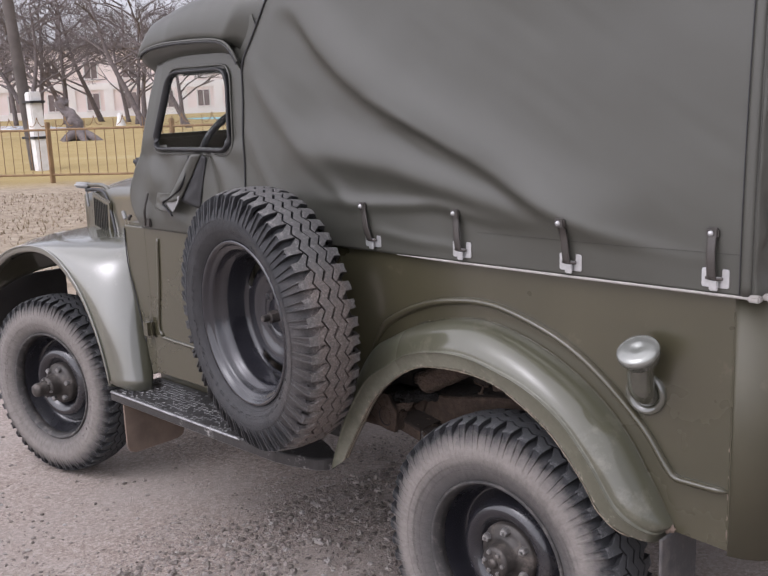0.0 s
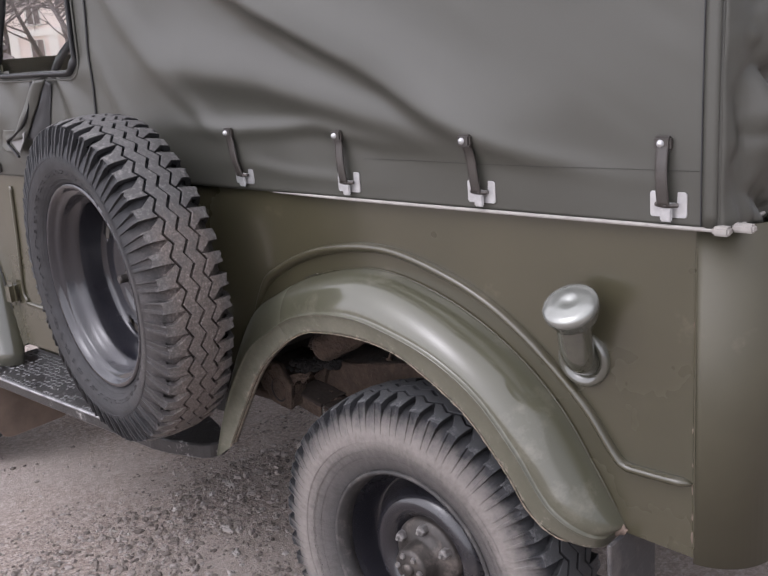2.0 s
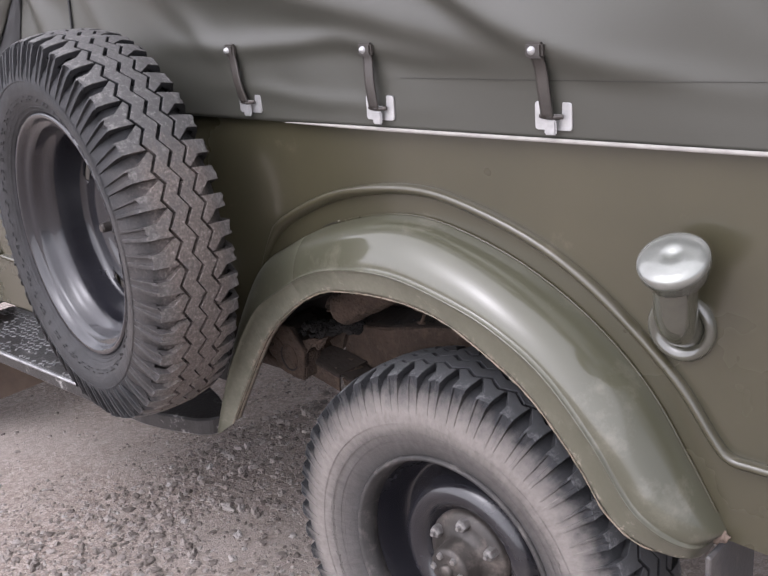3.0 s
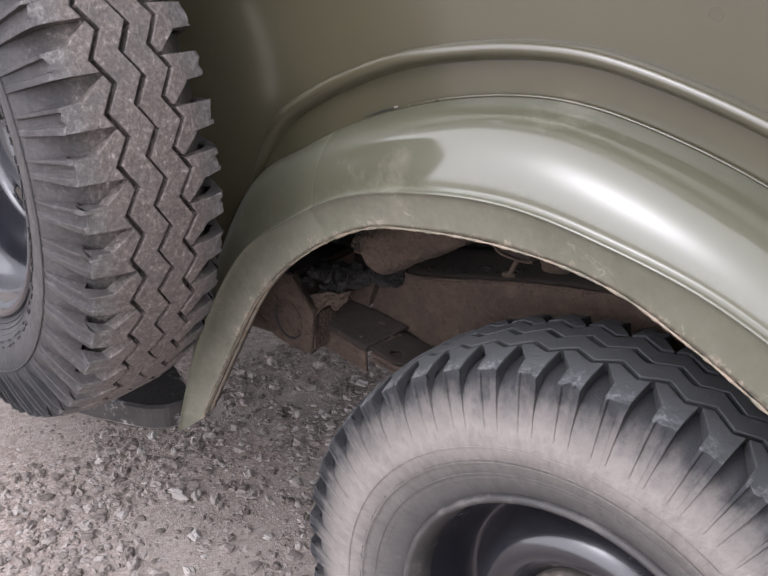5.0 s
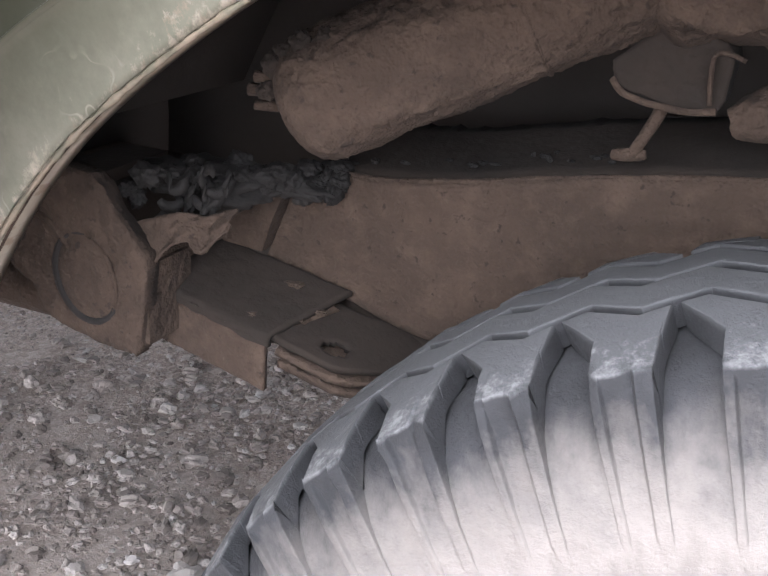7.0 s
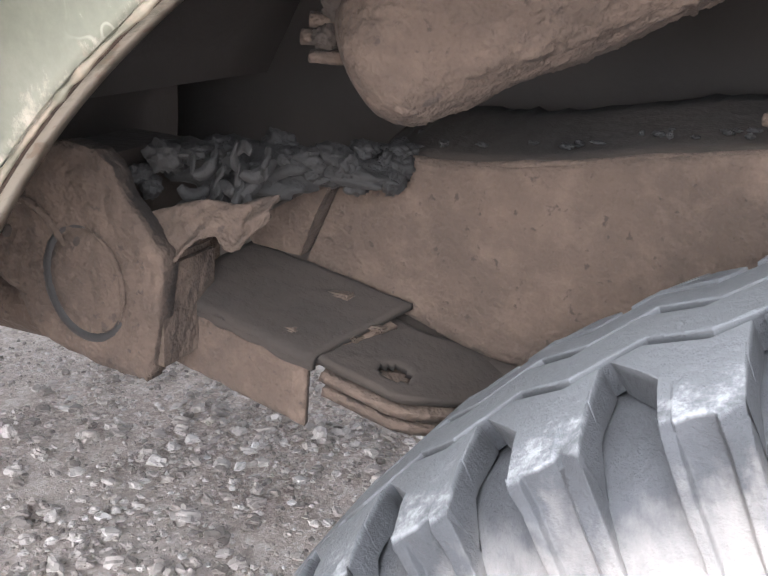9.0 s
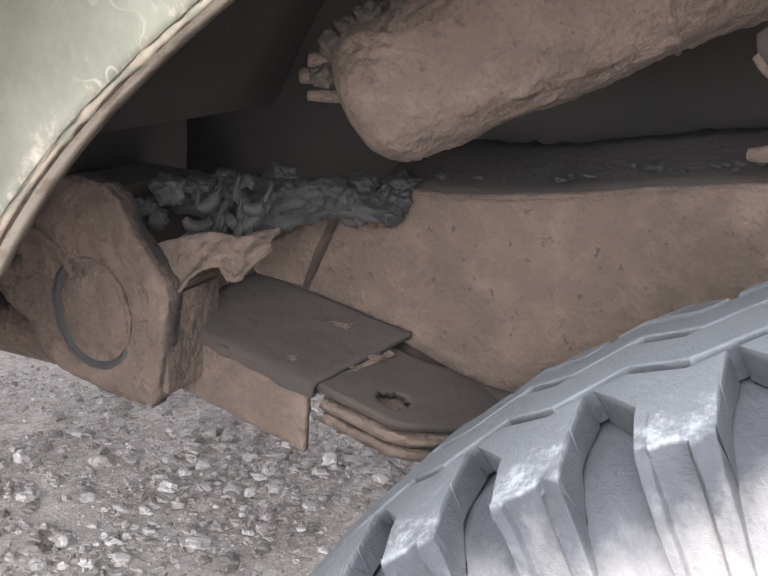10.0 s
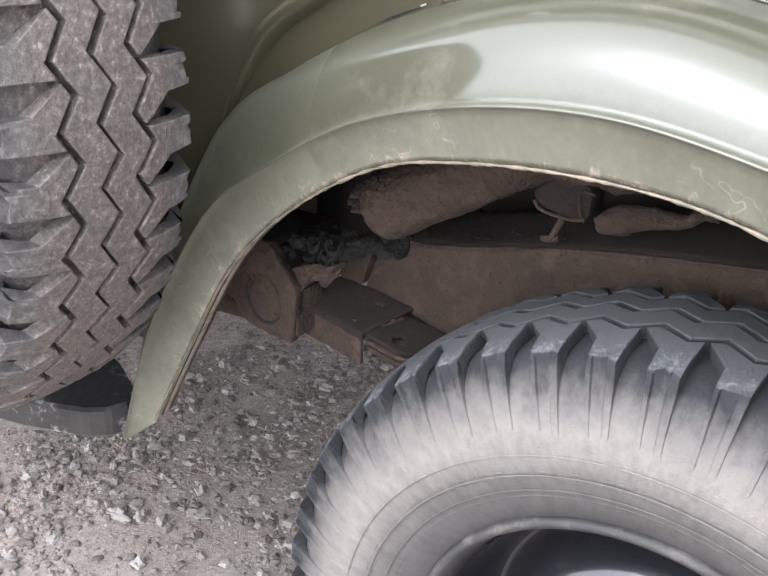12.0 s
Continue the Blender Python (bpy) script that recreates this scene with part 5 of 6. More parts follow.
part("spoke", moved(joined(tube([(-0.17, 0, 0), (0, 0, -0.03), (0.17, 0, 0)], 0.008, 10, 6), tube([(0, -0.17, 0), (0, 0, -0.03), (0, 0.17, 0)], 0.008, 10, 6)), pose(-1.25, 0.27, 1.335, 0, -62, 0)), BLACK, steer)
part("windscreen_panel", box((-1.53, 0.06, 1.20), (-1.47, FAR_Y - 0.06, 1.405), 0.015), PAINT_DULL, car, "dull olive dashboard under the windscreen")
part("seat_back", box((-0.98, 0.12, 0.9), (-0.88, 0.62, 1.30), 0.03), BLACK, car)
part("seat_back", box((-0.98, 0.92, 0.9), (-0.88, 1.42, 1.30), 0.03), BLACK, car)


def bonnet(u, w):
    x = -2.40 + u * 0.82
    inset = 0.275 - 0.215 * u ** 1.4
    q = (w - 0.5) * 2
    half = CENTRE_Y - inset
    top = 1.165 + 0.045 * u - 0.03 * (1 - u) ** 3
    bend = abs(q)
    if bend < 0.7:
        return Vector((x, CENTRE_Y + q / 0.7 * half, top + 0.075 * (1 - (q / 0.7) ** 2)))
    return Vector((x, CENTRE_Y + math.copysign(half + 0.004, q), top - (bend - 0.7) / 0.3 * 0.26))


part("bonnet", thicken(grid(24, 41, bonnet), 0.004), PAINT, car, "narrow olive bonnet", True)
vent = part("vent_panel", moved(box((-0.115, -0.006, -0.08), (0.115, 0.006, 0.075), 0.008), pose(-2.165, 0.222, 1.070, 0, 7, -11)), PAINT, car, "pressed louvre panel in the bonnet side")
for k in range(8):
    part("louvre", moved(box((-0.085 + k * 0.022, -0.009, -0.062), (-0.076 + k * 0.022, -0.004, 0.056), 0.002), pose(-2.165, 0.222, 1.070, 0, 7, -11)), BLACK, vent, "dark cooling slot")
part("bonnet_lip", tube([(-2.37, 0.262, 1.176), (-2.20, 0.245, 1.186), (-2.11, 0.232, 1.166), (-2.05, 0.214, 1.10), (-1.985, 0.19, 1.00)], 0.009, 30, 8), PAINT, car, "rolled edge of the bonnet", True)
part("lip_seal", tube([(-2.33, 0.247, 1.160), (-2.20, 0.234, 1.168), (-2.12, 0.22, 1.15), (-2.06, 0.203, 1.095), (-1.985, 0.18, 0.985)], 0.008, 30, 6), BLACK, car, smooth=True)
# Pale block added for the bonnet lip's end, bright with reflected sky
part("lip_end", joined(box((-2.42, 0.235, 1.166), (-2.32, 0.275, 1.190), 0.008), tube([(-2.335, 0.25, 1.16), (-2.335, 0.25, 1.13), (-2.33, 0.25, 1.09)], 0.006, 8, 6)), PALE_FITTING, car, "pale block for the bright end of the bonnet lip", True)
part("door_latch", joined(tube([(-1.402, -0.018, 1.215), (-1.412, -0.030, 1.16), (-1.425, -0.024, 1.105)], 0.0042, 10, 6), box((-1.432, -0.024, 1.100), (-1.398, -0.014, 1.128), 0.003)), HUBM, car, "plated door canvas latch")
part("wiper_motor", joined(tube([(-1.86, 0.25, 1.22), (-1.86, 0.25, 1.25), (-1.86, 0.25, 1.275)], 0.016, 8, 8), moved(box((-0.035, -0.022, -0.016), (0.035, 0.022, 0.016), 0.010), pose(-1.87, 0.25, 1.283, 0, 18, 20)), moved(box((-0.03, -0.006, -0.007), (0.03, 0.006, 0.007), 0.004), pose(-1.83, 0.25, 1.302, 0, -8, 0))), BLACK, car, "small black fitting on the bonnet", True)
part("wiper_spindle", tube([(-1.70, 0.06, 1.10), (-1.71, 0.06, 1.118), (-1.715, 0.06, 1.125)], 0.008, 8, 8), PALE_FITTING, car, "worn metal fitting by the windscreen foot", True)
part("wiper_spindle", tube([(-1.66, 0.05, 1.10), (-1.655, 0.05, 1.11), (-1.645, 0.05, 1.115)], 0.006, 8, 8), HUBM, car, smooth=True)

F_JOIN = [(-2.70, 0.80), (-2.60, 0.935), (-2.45, 0.99), (-2.20, 1.01), (-1.95, 1.015), (-1.78, 1.012), (-1.655, 0.985), (-1.58, 0.84), (-1.515, 0.50)]
F_LIP = [(-2.68, 0.60), (-2.62, 0.76), (-2.50, 0.86), (-2.33, 0.925), (-2.12, 0.95), (-1.95, 0.915), (-1.79, 0.80), (-1.69, 0.64), (-1.645, 0.50)]


def front_fender(u, w):
    s = 0.10
    j, l = on(F_JOIN, u, 0.30 - 0.30 * max(0, (u - 0.55) / 0.45) ** 0.8), on(F_LIP, u, -s)
    if w < 0.8:
        q = w / 0.8 * math.pi / 2
        return Vector((j.x + (l.x - j.x) * (1 - math.cos(q)), j.y + (l.y - j.y) * math.sin(q), j.z + (l.z + 0.03 - j.z) * (1 - math.cos(q))))
    return l + Vector((0, 0.03 * max(0, w - 0.93) / 0.07, 0.03 * (1 - (w - 0.8) / 0.2)))


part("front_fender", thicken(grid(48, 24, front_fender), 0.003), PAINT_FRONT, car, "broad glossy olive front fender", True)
part("front_fender", thicken(grid(30, 12, lambda u, w: Vector((front_fender(u, w).x, FAR_Y - front_fender(u, w).y, front_fender(u, w).z))), 0.003), PAINT, car, smooth=True)
# Plates added to close the arch and keep its inside dark
part("inner_fender", box((-2.60, 0.285, 0.42), (-1.66, 0.300, 0.95), 0.004), WELL_DARK, car, "dark inner wing added behind the front wheel")
part("inner_fender", box((-2.72, -0.085, 0.42), (-2.705, 0.30, 0.78), 0.004), WELL_DARK, car, "dark apron added ahead of the front wheel")
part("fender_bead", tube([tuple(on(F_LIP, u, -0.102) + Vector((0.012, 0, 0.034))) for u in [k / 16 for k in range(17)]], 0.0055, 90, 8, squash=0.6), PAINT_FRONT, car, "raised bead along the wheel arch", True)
part("engine_bay", box((-2.38, 0.32, 0.55), (-1.60, FAR_Y - 0.32, 1.05), 0.01), MUD_DARK, car)
part("radiator_grille", box((-2.43, 0.29, 0.65), (-2.39, FAR_Y - 0.29, 1.15), 0.02), PAINT, car)
part("bumper", box((-2.76, 0.05, 0.49), (-2.695, FAR_Y - 0.05, 0.61), 0.01), PAINT, car)
STEP_EDGE = [(-1.64, 0.108), (-1.64, -0.100), (-0.70, -0.098), (-0.645, -0.089), (-0.585, -0.072), (-0.5500, -0.060), (-0.530, -0.044), (-0.520, -0.020), (-0.530, 0.004), (-0.60, 0.040), (-0.80, 0.108)]
step = part("running_board", moved(plate(STEP_EDGE, 0, 0.038, 0.004), pose(0, 0, 0.460, 90, 0, 0) @ Matrix.Diagonal((1, 1, -1, 1))), STEP, car, "black step with worn bare tread")
rnd = random.Random(12)
studs = []
for i in range(44):
    for j in range(12):
        if rnd.random() < 0.15 + 0.6 * (noise.noise((i * 0.16, j * 0.3, 2.0)) > 0.12):
            continue
        x, y = -1.615 + 0.0155 * i + 0.007 * (j % 2), -0.088 + 0.0155 * j
        studs.append(moved(box((-0.005, -0.002, 0.0), (0.005, 0.002, 0.003), 0), pose(x, y, 0.4975, 0, 0, 45 if (i + j) % 2 else -45)))
tagged(part("tread_studs", joined(*studs), WORN_STEEL, step), "worn raised tread studs", kind="stuff")
part("step_edge", tube([(-1.63, -0.101, 0.494), (-1.3, -0.1015, 0.494), (-0.86, -0.099, 0.494)], 0.004, 12, 6), WORN_STEEL, step, "bare worn front edge", True)
part("running_board", box((-1.65, FAR_Y - 0.10, 0.478), (-0.86, FAR_Y + 0.10, 0.50), 0.006), STEP, car)
flap = [(0.15, 0.47), (0.15, 0.31), (0.142, 0.285), (0.12, 0.272), (-0.06, 0.268), (-0.085, 0.278), (-0.095, 0.30), (-0.095, 0.47)]
part("mud_flap", moved(plate(flap, 0, 0.008, 0.002), pose(-1.56, 0.0, 0, 0, 0, 90)), RUST, car, "brown dusty mud flap")
part("mud_flap", moved(plate([(-0.05, 0.59), (-0.05, 0.44), (0.04, 0.42), (0.10, 0.44), (0.10, 0.59)], 0, 0.008, 0.002), pose(0.53, 0.0, 0, 0, 0, 90)), RUBBER, car, "black rubber mud flap")

# ---- straps, buckles, filler ----
for x, lean in ((-0.350, 0.022), (-0.036, 0.010), (0.274, 0.006), (0.603, 0.004)):
    s = new("strap")
    s.parent = car
    s.matrix_basis = pose(x, -0.026, 1.19)
    lie = lambda dx, dz: on_canvas(x + dx, 1.19 + dz).y + 0.026
    c = lean + 0.003
    low = min(lie(c - 0.02, -0.046), lie(c + 0.02, -0.046)) - 0.002
    part("band", thicken(grid(14, 5, lambda u, w: Vector((lean * u + (w - 0.5) * 0.018, min(lie(lean * u, 0.046 - 0.094 * u), low + 0.03) * (1 - u) + (low - 0.004) * u - 0.003 - 0.006 * math.sin(u * 3.1), 0.046 - 0.094 * u))), -0.003), LEATHER, s, "dark leather strap", True)
    top = lie(0, 0.040)
    part("keeper", box((-0.013, top - 0.009, 0.030), (0.013, top + 0.002, 0.050), 0.003), LEATHER, s)
    part("rivet", moved(lathe([(0, -0.006), (0.004, -0.005), (0.0058, -0.001)], 12), pose(-0.002, top - 0.008, 0.040)), ZINC, s, smooth=True)
    part("buckle", moved(plate([(-0.028, -0.016), (-0.028, 0.015), (-0.025, 0.018), (-0.014, 0.018), (-0.013, 0.002), (0.013, 0.002), (0.014, 0.018), (0.025, 0.018), (0.028, 0.015), (0.028, -0.016), (0.025, -0.019), (-0.025, -0.019)], 0, 0.003, 0.0006), pose(c, low, -0.046)), ZINC, s, "bright plated buckle plate")
    part("tongue", moved(box((-0.009, -0.009, -0.024), (0.009, -0.004, -0.004), 0.002), pose(c, low, -0.046)), ZINC, s)
    part("pin", tube([(c - 0.017, low - 0.004, -0.046), (c, low - 0.008, -0.047), (c + 0.017, low - 0.004, -0.046)], 0.0032, 6, 8), HUBM, s, "dark buckle pin")

filler = new("fuel_filler")
filler.parent = car
part("neck", tube([(0.462, 0.02, 0.872), (0.464, -0.024, 0.895), (0.470, -0.046, 0.940), (0.474, -0.054, 0.972)], lambda u: 0.027 + 0.007 * math.exp(-((u - 0.98) / 0.16) ** 2), 24, 24), CAP_GLOSS, filler, "olive filler neck", True)
part("collar", moved(lathe([(0.028, -0.002), (0.036, -0.010), (0.042, -0.010), (0.046, -0.004), (0.046, 0.006)], 36), pose(0.460, -0.002, 0.880) @ Matrix.Diagonal((1, 1, 1.0, 1))), CAP_GLOSS, filler, smooth=True)
part("cap", moved(lathe([(0.0, -0.0150), (0.006, -0.0150), (0.008, -0.0165), (0.018, -0.0165), (0.030, -0.0150), (0.038, -0.0125), (0.0405, -0.009), (0.0405, 0.002), (0.036, 0.006), (0.034, 0.020), (0.0, 0.020)], 40), pose(0.475, -0.060, 0.982, -60, 0, 0) @ Matrix.Diagonal((1.08, 1, 1.08, 1))), CAP_TOP, filler, "shiny dented domed fuel cap", True)


# ---- ground and background ----
def ground_material():
    m, n, l, p = nodes_of("gravel_and_grass_ground")
    tc = n.new("ShaderNodeTexCoord")
    v = tc.outputs["Object"]
    vo = n.new("ShaderNodeTexVoronoi")
    vo.inputs["Scale"].default_value = 90
    l.new(v, vo.inputs["Vector"])
    vo2 = n.new("ShaderNodeTexVoronoi")
    vo2.inputs["Scale"].default_value = 260
    l.new(v, vo2.inputs["Vector"])
    grit = mix(n, l, 0.5, vo.outputs["Color"], vo2.outputs["Color"])
    bw = n.new("ShaderNodeRGBToBW")
    l.new(grit, bw.inputs[0])
    stone = ramp(n, l, bw.outputs[0], [(0.2, (0.165, 0.130, 0.109)), (0.5, (0.285, 0.232, 0.200)), (0.8, (0.44, 0.385, 0.348))])
    sand = mix(n, l, ramp(n, l, noise_tex(n, l, 1.3, 6, 0.6, v), [(0.4, (0, 0, 0)), (0.62, (1, 1, 1))]), stone, mix(n, l, 0.6, stone, (0.33, 0.29, 0.262)))
    dry = ramp(n, l, noise_tex(n, l, 5, 9, 0.75, v), [(0.3, (0.15, 0.112, 0.078)), (0.5, (0.27, 0.215, 0.155)), (0.7, (0.40, 0.35, 0.275))])
    lawn = ramp(n, l, noise_tex(n, l, 0.35, 7, 0.7, v), [(0.35, (0.27, 0.195, 0.07)), (0.6, (0.33, 0.25, 0.10)), (0.8, (0.36, 0.31, 0.19))])
    sep = n.new("ShaderNodeSeparateXYZ")
    l.new(v, sep.inputs[0])

    def edge(gx, gy, at, soft, wob):
        e = n.new("ShaderNodeMath"); e.operation = "MULTIPLY_ADD"
        l.new(sep.outputs[0], e.inputs[0]); e.inputs[1].default_value = gx
        e2 = n.new("ShaderNodeMath"); e2.operation = "MULTIPLY_ADD"
        l.new(sep.outputs[1], e2.inputs[0]); e2.inputs[1].default_value = gy
        l.new(noise_tex(n, l, 1.5, 6, 0.7, v), e.inputs[2])
        l.new(e.outputs[0], e2.inputs[2])
        r = n.new("ShaderNodeMapRange")
        r.inputs["From Min"].default_value, r.inputs["From Max"].default_value = at + 0.5 - soft, at + 0.5 + soft
        l.new(e2.outputs[0], r.inputs["Value"])
        return r.outputs[0]

    col = mix(n, l, edge(-0.78, 0.62, 5.2, 0.8, 1), sand, dry)
    col = mix(n, l, edge(-0.78, 0.62, 17.5, 1.0, 1), col, lawn)
    # Ground paler outward from the car: brighter open daylight, put into its colour
    open_light = n.new("ShaderNodeMapRange")
    open_light.inputs["From Min"].default_value, open_light.inputs["From Max"].default_value, open_light.inputs["To Max"].default_value = -0.35, -1.0, 0.55
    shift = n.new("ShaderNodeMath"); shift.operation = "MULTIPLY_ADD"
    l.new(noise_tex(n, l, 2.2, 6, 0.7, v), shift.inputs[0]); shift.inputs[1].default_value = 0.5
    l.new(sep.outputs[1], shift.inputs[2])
    l.new(shift.outputs[0], open_light.inputs["Value"])
    col = mix(n, l, open_light.outputs[0], col, mix(n, l, 0.5, stone, (0.56, 0.52, 0.48)))
    l.new(col, p.inputs["Base Color"])
    p.inputs["Roughness"].default_value = 0.95
    bump(n, l, p, noise_tex(n, l, 130, 6, 0.75, v), 0.7, 0.008)
    return m


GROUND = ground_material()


def earth(x, y):
    """Height of the yard: almost level, with gravel banked up under the rear wheel."""
    if abs(x) > 40 or abs(y) > 40:
        return -0.012
    return 0.02 * noise.noise((x * 0.9, y * 0.9, 0)) - 0.012 + 0.045 * math.exp(-((x - 0.08) ** 2 + (y - 0.05) ** 2) / 0.04)



ticks = sorted({*(round(-4 + 0.1 * k, 2) for k in range(81)), *(s * 4 * 1.35 ** k for k in range(1, 24) for s in (-1, 1))})
bm = bmesh.new()
gv = [[bm.verts.new((x, y, earth(x, y))) for y in ticks] for x in ticks]
for i in range(len(ticks) - 1):
    for j in range(len(ticks) - 1):
        bm.faces.new((gv[i][j], gv[i + 1][j], gv[i + 1][j + 1], gv[i][j + 1]))
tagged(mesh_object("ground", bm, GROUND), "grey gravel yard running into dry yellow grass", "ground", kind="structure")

STONE_M, _n, _l, _p = nodes_of("gravel_stone")
_o = _n.new("ShaderNodeNewGeometry")
_l.new(ramp(_n, _l, _o.outputs["Random Per Island"], [(0.0, (0.100, 0.083, 0.072)), (0.5, (0.215, 0.185, 0.166)), (0.90, (0.285, 0.256, 0.236)), (0.98, (0.31, 0.285, 0.265)), (1.0, (0.37, 0.35, 0.33))]), _p.inputs["Base Color"])
bump(_n, _l, _p, noise_tex(_n, _l, 420, 4, 0.7, _n.new("ShaderNodeTexCoord").outputs["Object"]), 0.6, 0.002)
_p.inputs["Roughness"].default_value = 0.85
rng = np.random.default_rng(4)


def gravel(count, x0, x1, y0, y1, lo, hi, fine=1):
    verts, faces = [], []
    shapes = []
    for _ in range(12):
        b = bmesh.new()
        bmesh.ops.create_icosphere(b, subdivisions=fine, radius=1)
        jag = rng.uniform(0.62, 1.15, (len(b.verts), 1)) if fine == 1 else np.array([[0.95 + 0.60 * noise.noise(v.co * 1.4 + Vector((_ * 7.0, 0, 0))) + 0.13 * noise.noise(v.co * 4 + Vector((_ * 3.0, 0, 0)))] for v in b.verts])
        co = np.array([v.co[:] for v in b.verts]) * jag
        shapes.append((co * rng.uniform(0.45, 1.2, 3), [[v.index for v in f.verts] for f in b.faces]))
        b.free()
    for _ in range(count):
        co, fs = shapes[rng.integers(12)]
        r = lo * (hi / lo) ** (rng.random() ** 2.2)
        a = rng.uniform(0, 6.28)
        c, s = math.cos(a), math.sin(a)
        q = co @ np.array([[c, s, 0], [-s, c, 0], [0, 0, 0.7]]) * r
        x, y = rng.uniform(x0, x1), rng.uniform(y0, y1)
        if noise.noise((x * 3.1, y * 3.1, 3.0)) + 0.5 * noise.noise((x * 9, y * 9, 8.0)) < rng.uniform(-0.75, 0.30):
            continue
        q = q + (x, y, earth(x, y) + r * 0.12)
        k = len(verts)
        verts += q.tolist()
        faces += [[i + k for i in f] for f in fs]
    me = bpy.data.meshes.new("gravel")
    me.from_pydata(verts, [], faces)
    me.materials.append(STONE_M)
    return tagged(new("gravel", me), "loose grey gravel stones on the yard", "gravel", kind="stuff")


gravel(32000, -1.5, -0.1, -0.55, 1.5, 0.0018, 0.0078)
gravel(4600, -1.3, -0.15, -0.3, 1.5, 0.005, 0.0165, fine=2)
gravel(1500, -1.3, -0.15, -0.35, 1.4, 0.008, 0.017, fine=2)
gravel(200, -1.2, -0.2, -0.2, 1.4, 0.012, 0.023, fine=3)
gravel(9000, -2.8, 0.6, -1.9, -0.3, 0.0025, 0.010)
gravel(5000, -6.0, -1.5, -1.5, 3.5, 0.005, 0.013)

WOOD_POLE = surface("weathered_pole_wood", (0.125, 0.108, 0.10), (0.07, 0.060, 0.055), rough=0.85, scale=3, fine=40, relief=0.5)
LIME = surface("limewashed_concrete", (0.75, 0.74, 0.73), (0.6, 0.59, 0.57), rough=0.85, scale=6, fine=60, relief=0.2)
FENCE_M = surface("rusty_yellow_fence_paint", (0.26, 0.165, 0.08), (0.17, 0.10, 0.05), rough=0.7, scale=5, fine=60, relief=0.2)
BARK = surface("grey_bark", (0.16, 0.135, 0.132), (0.09, 0.074, 0.072), rough=0.9, scale=6, fine=40, relief=0.6, dist=0.02)
WALL_M = surface("pale_pink_plaster", (0.82, 0.74, 0.73), (0.74, 0.64, 0.62), rough=0.9, scale=0.3, fine=5, relief=0.1)
ROOF_M = surface("grey_roof_sheet", (0.35, 0.34, 0.34), (0.28, 0.27, 0.27), rough=0.7, scale=0.5, fine=6, relief=0.1)
PANE_M = surface("dark_far_glass", (0.24, 0.20, 0.20), (0.16, 0.135, 0.135), rough=0.2, scale=1, fine=9, relief=0.02)


def along(p, q, t):
    return Vector(p).lerp(Vector(q), t)


F0, F1 = (-24.0, 3.0, 0), (-8.0, 13.0, 0)
fence = tagged(new("fence"), "rusty brown iron bar fence along the lawn", "fence")
part("rail", tube([along(F0, F1, 0) + Vector((0, 0, 1.05)), along(F0, F1, .5) + Vector((0, 0, 1.05)), along(F0, F1, 1) + Vector((0, 0, 1.05))], 0.025, 4, 6), FENCE_M, fence)
part("rail", tube([along(F0, F1, 0) + Vector((0, 0, 0.15)), along(F0, F1, .5) + Vector((0, 0, 0.15)), along(F0, F1, 1) + Vector((0, 0, 0.15))], 0.025, 4, 6), FENCE_M, fence)
for k in range(8):
    p = along(F0, F1, k / 7)
    part("post", box((p.x - 0.04, p.y - 0.04, -0.1), (p.x + 0.04, p.y + 0.04, 1.2), 0.005), FENCE_M, fence)
for k in range(90):
    p = along(F0, F1, (k + 0.5) / 90)
    part("bar", tube([p + Vector((0, 0, 0.12)), p + Vector((0, 0, 0.6)), p + Vector((0, 0, 1.25 if k % 3 == 0 else 1.06))], 0.009, 2, 5), FENCE_M, fence)

for k in range(1, 90, 3):
    p = along(F0, F1, (k + 0.5) / 90)
    d = (Vector(F1) - Vector(F0)).normalized()
    for s in (-1, 1):
        part("curl", tube([p + Vector((0, 0, 1.30)), p + d * 0.03 * s + Vector((0, 0, 1.20)), p + d * 0.10 * s + Vector((0, 0, 1.12)), p + d * 0.17 * s + Vector((0, 0, 1.13))], 0.008, 8, 5), FENCE_M, fence)

pole = tagged(new("utility_pole"), "grey wooden utility pole strapped to a white concrete stub", "utility pole")
PX, PY = -21.5, 9.0
part("shaft", tube([(PX + 0.05, PY, -0.3), (PX - 0.25, PY - 0.15, 4), (PX - 0.65, PY - 0.3, 9)], lambda u: 0.15 - 0.03 * u, 10, 12), WOOD_POLE, pole, smooth=True)
part("stub", moved(box((0.2, -0.15, -0.3), (0.48, 0.15, 1.85), 0.03), pose(PX, PY, 0, 0, -4, 0)), LIME, pole, "limewashed concrete stub")
for z in (0.75, 1.6):
    part("strap", box((PX - 0.22, PY - 0.19, z), (PX + 0.46, PY + 0.19, z + 0.06), 0.01), BLACK, pole)

stump = tagged(new("tree_stump"), "broken grey tree stump with a leaning splintered trunk", "tree stump")
bm = tube([(-38.3, 19.0, -0.1), (-38.7, 19.0, 0.6), (-39.2, 19.0, 1.2), (-39.9, 19.0, 1.75)], lambda u: 0.34 - 0.10 * u, 40, 20)
for v in bm.verts:
    v.co += Vector((noise.noise(v.co * 2.4), noise.noise(v.co * 2.4 + Vector((9, 0, 0))), noise.noise(v.co * 2.4 + Vector((0, 9, 0))))) * 0.24
part("trunk", bm, BARK, stump)
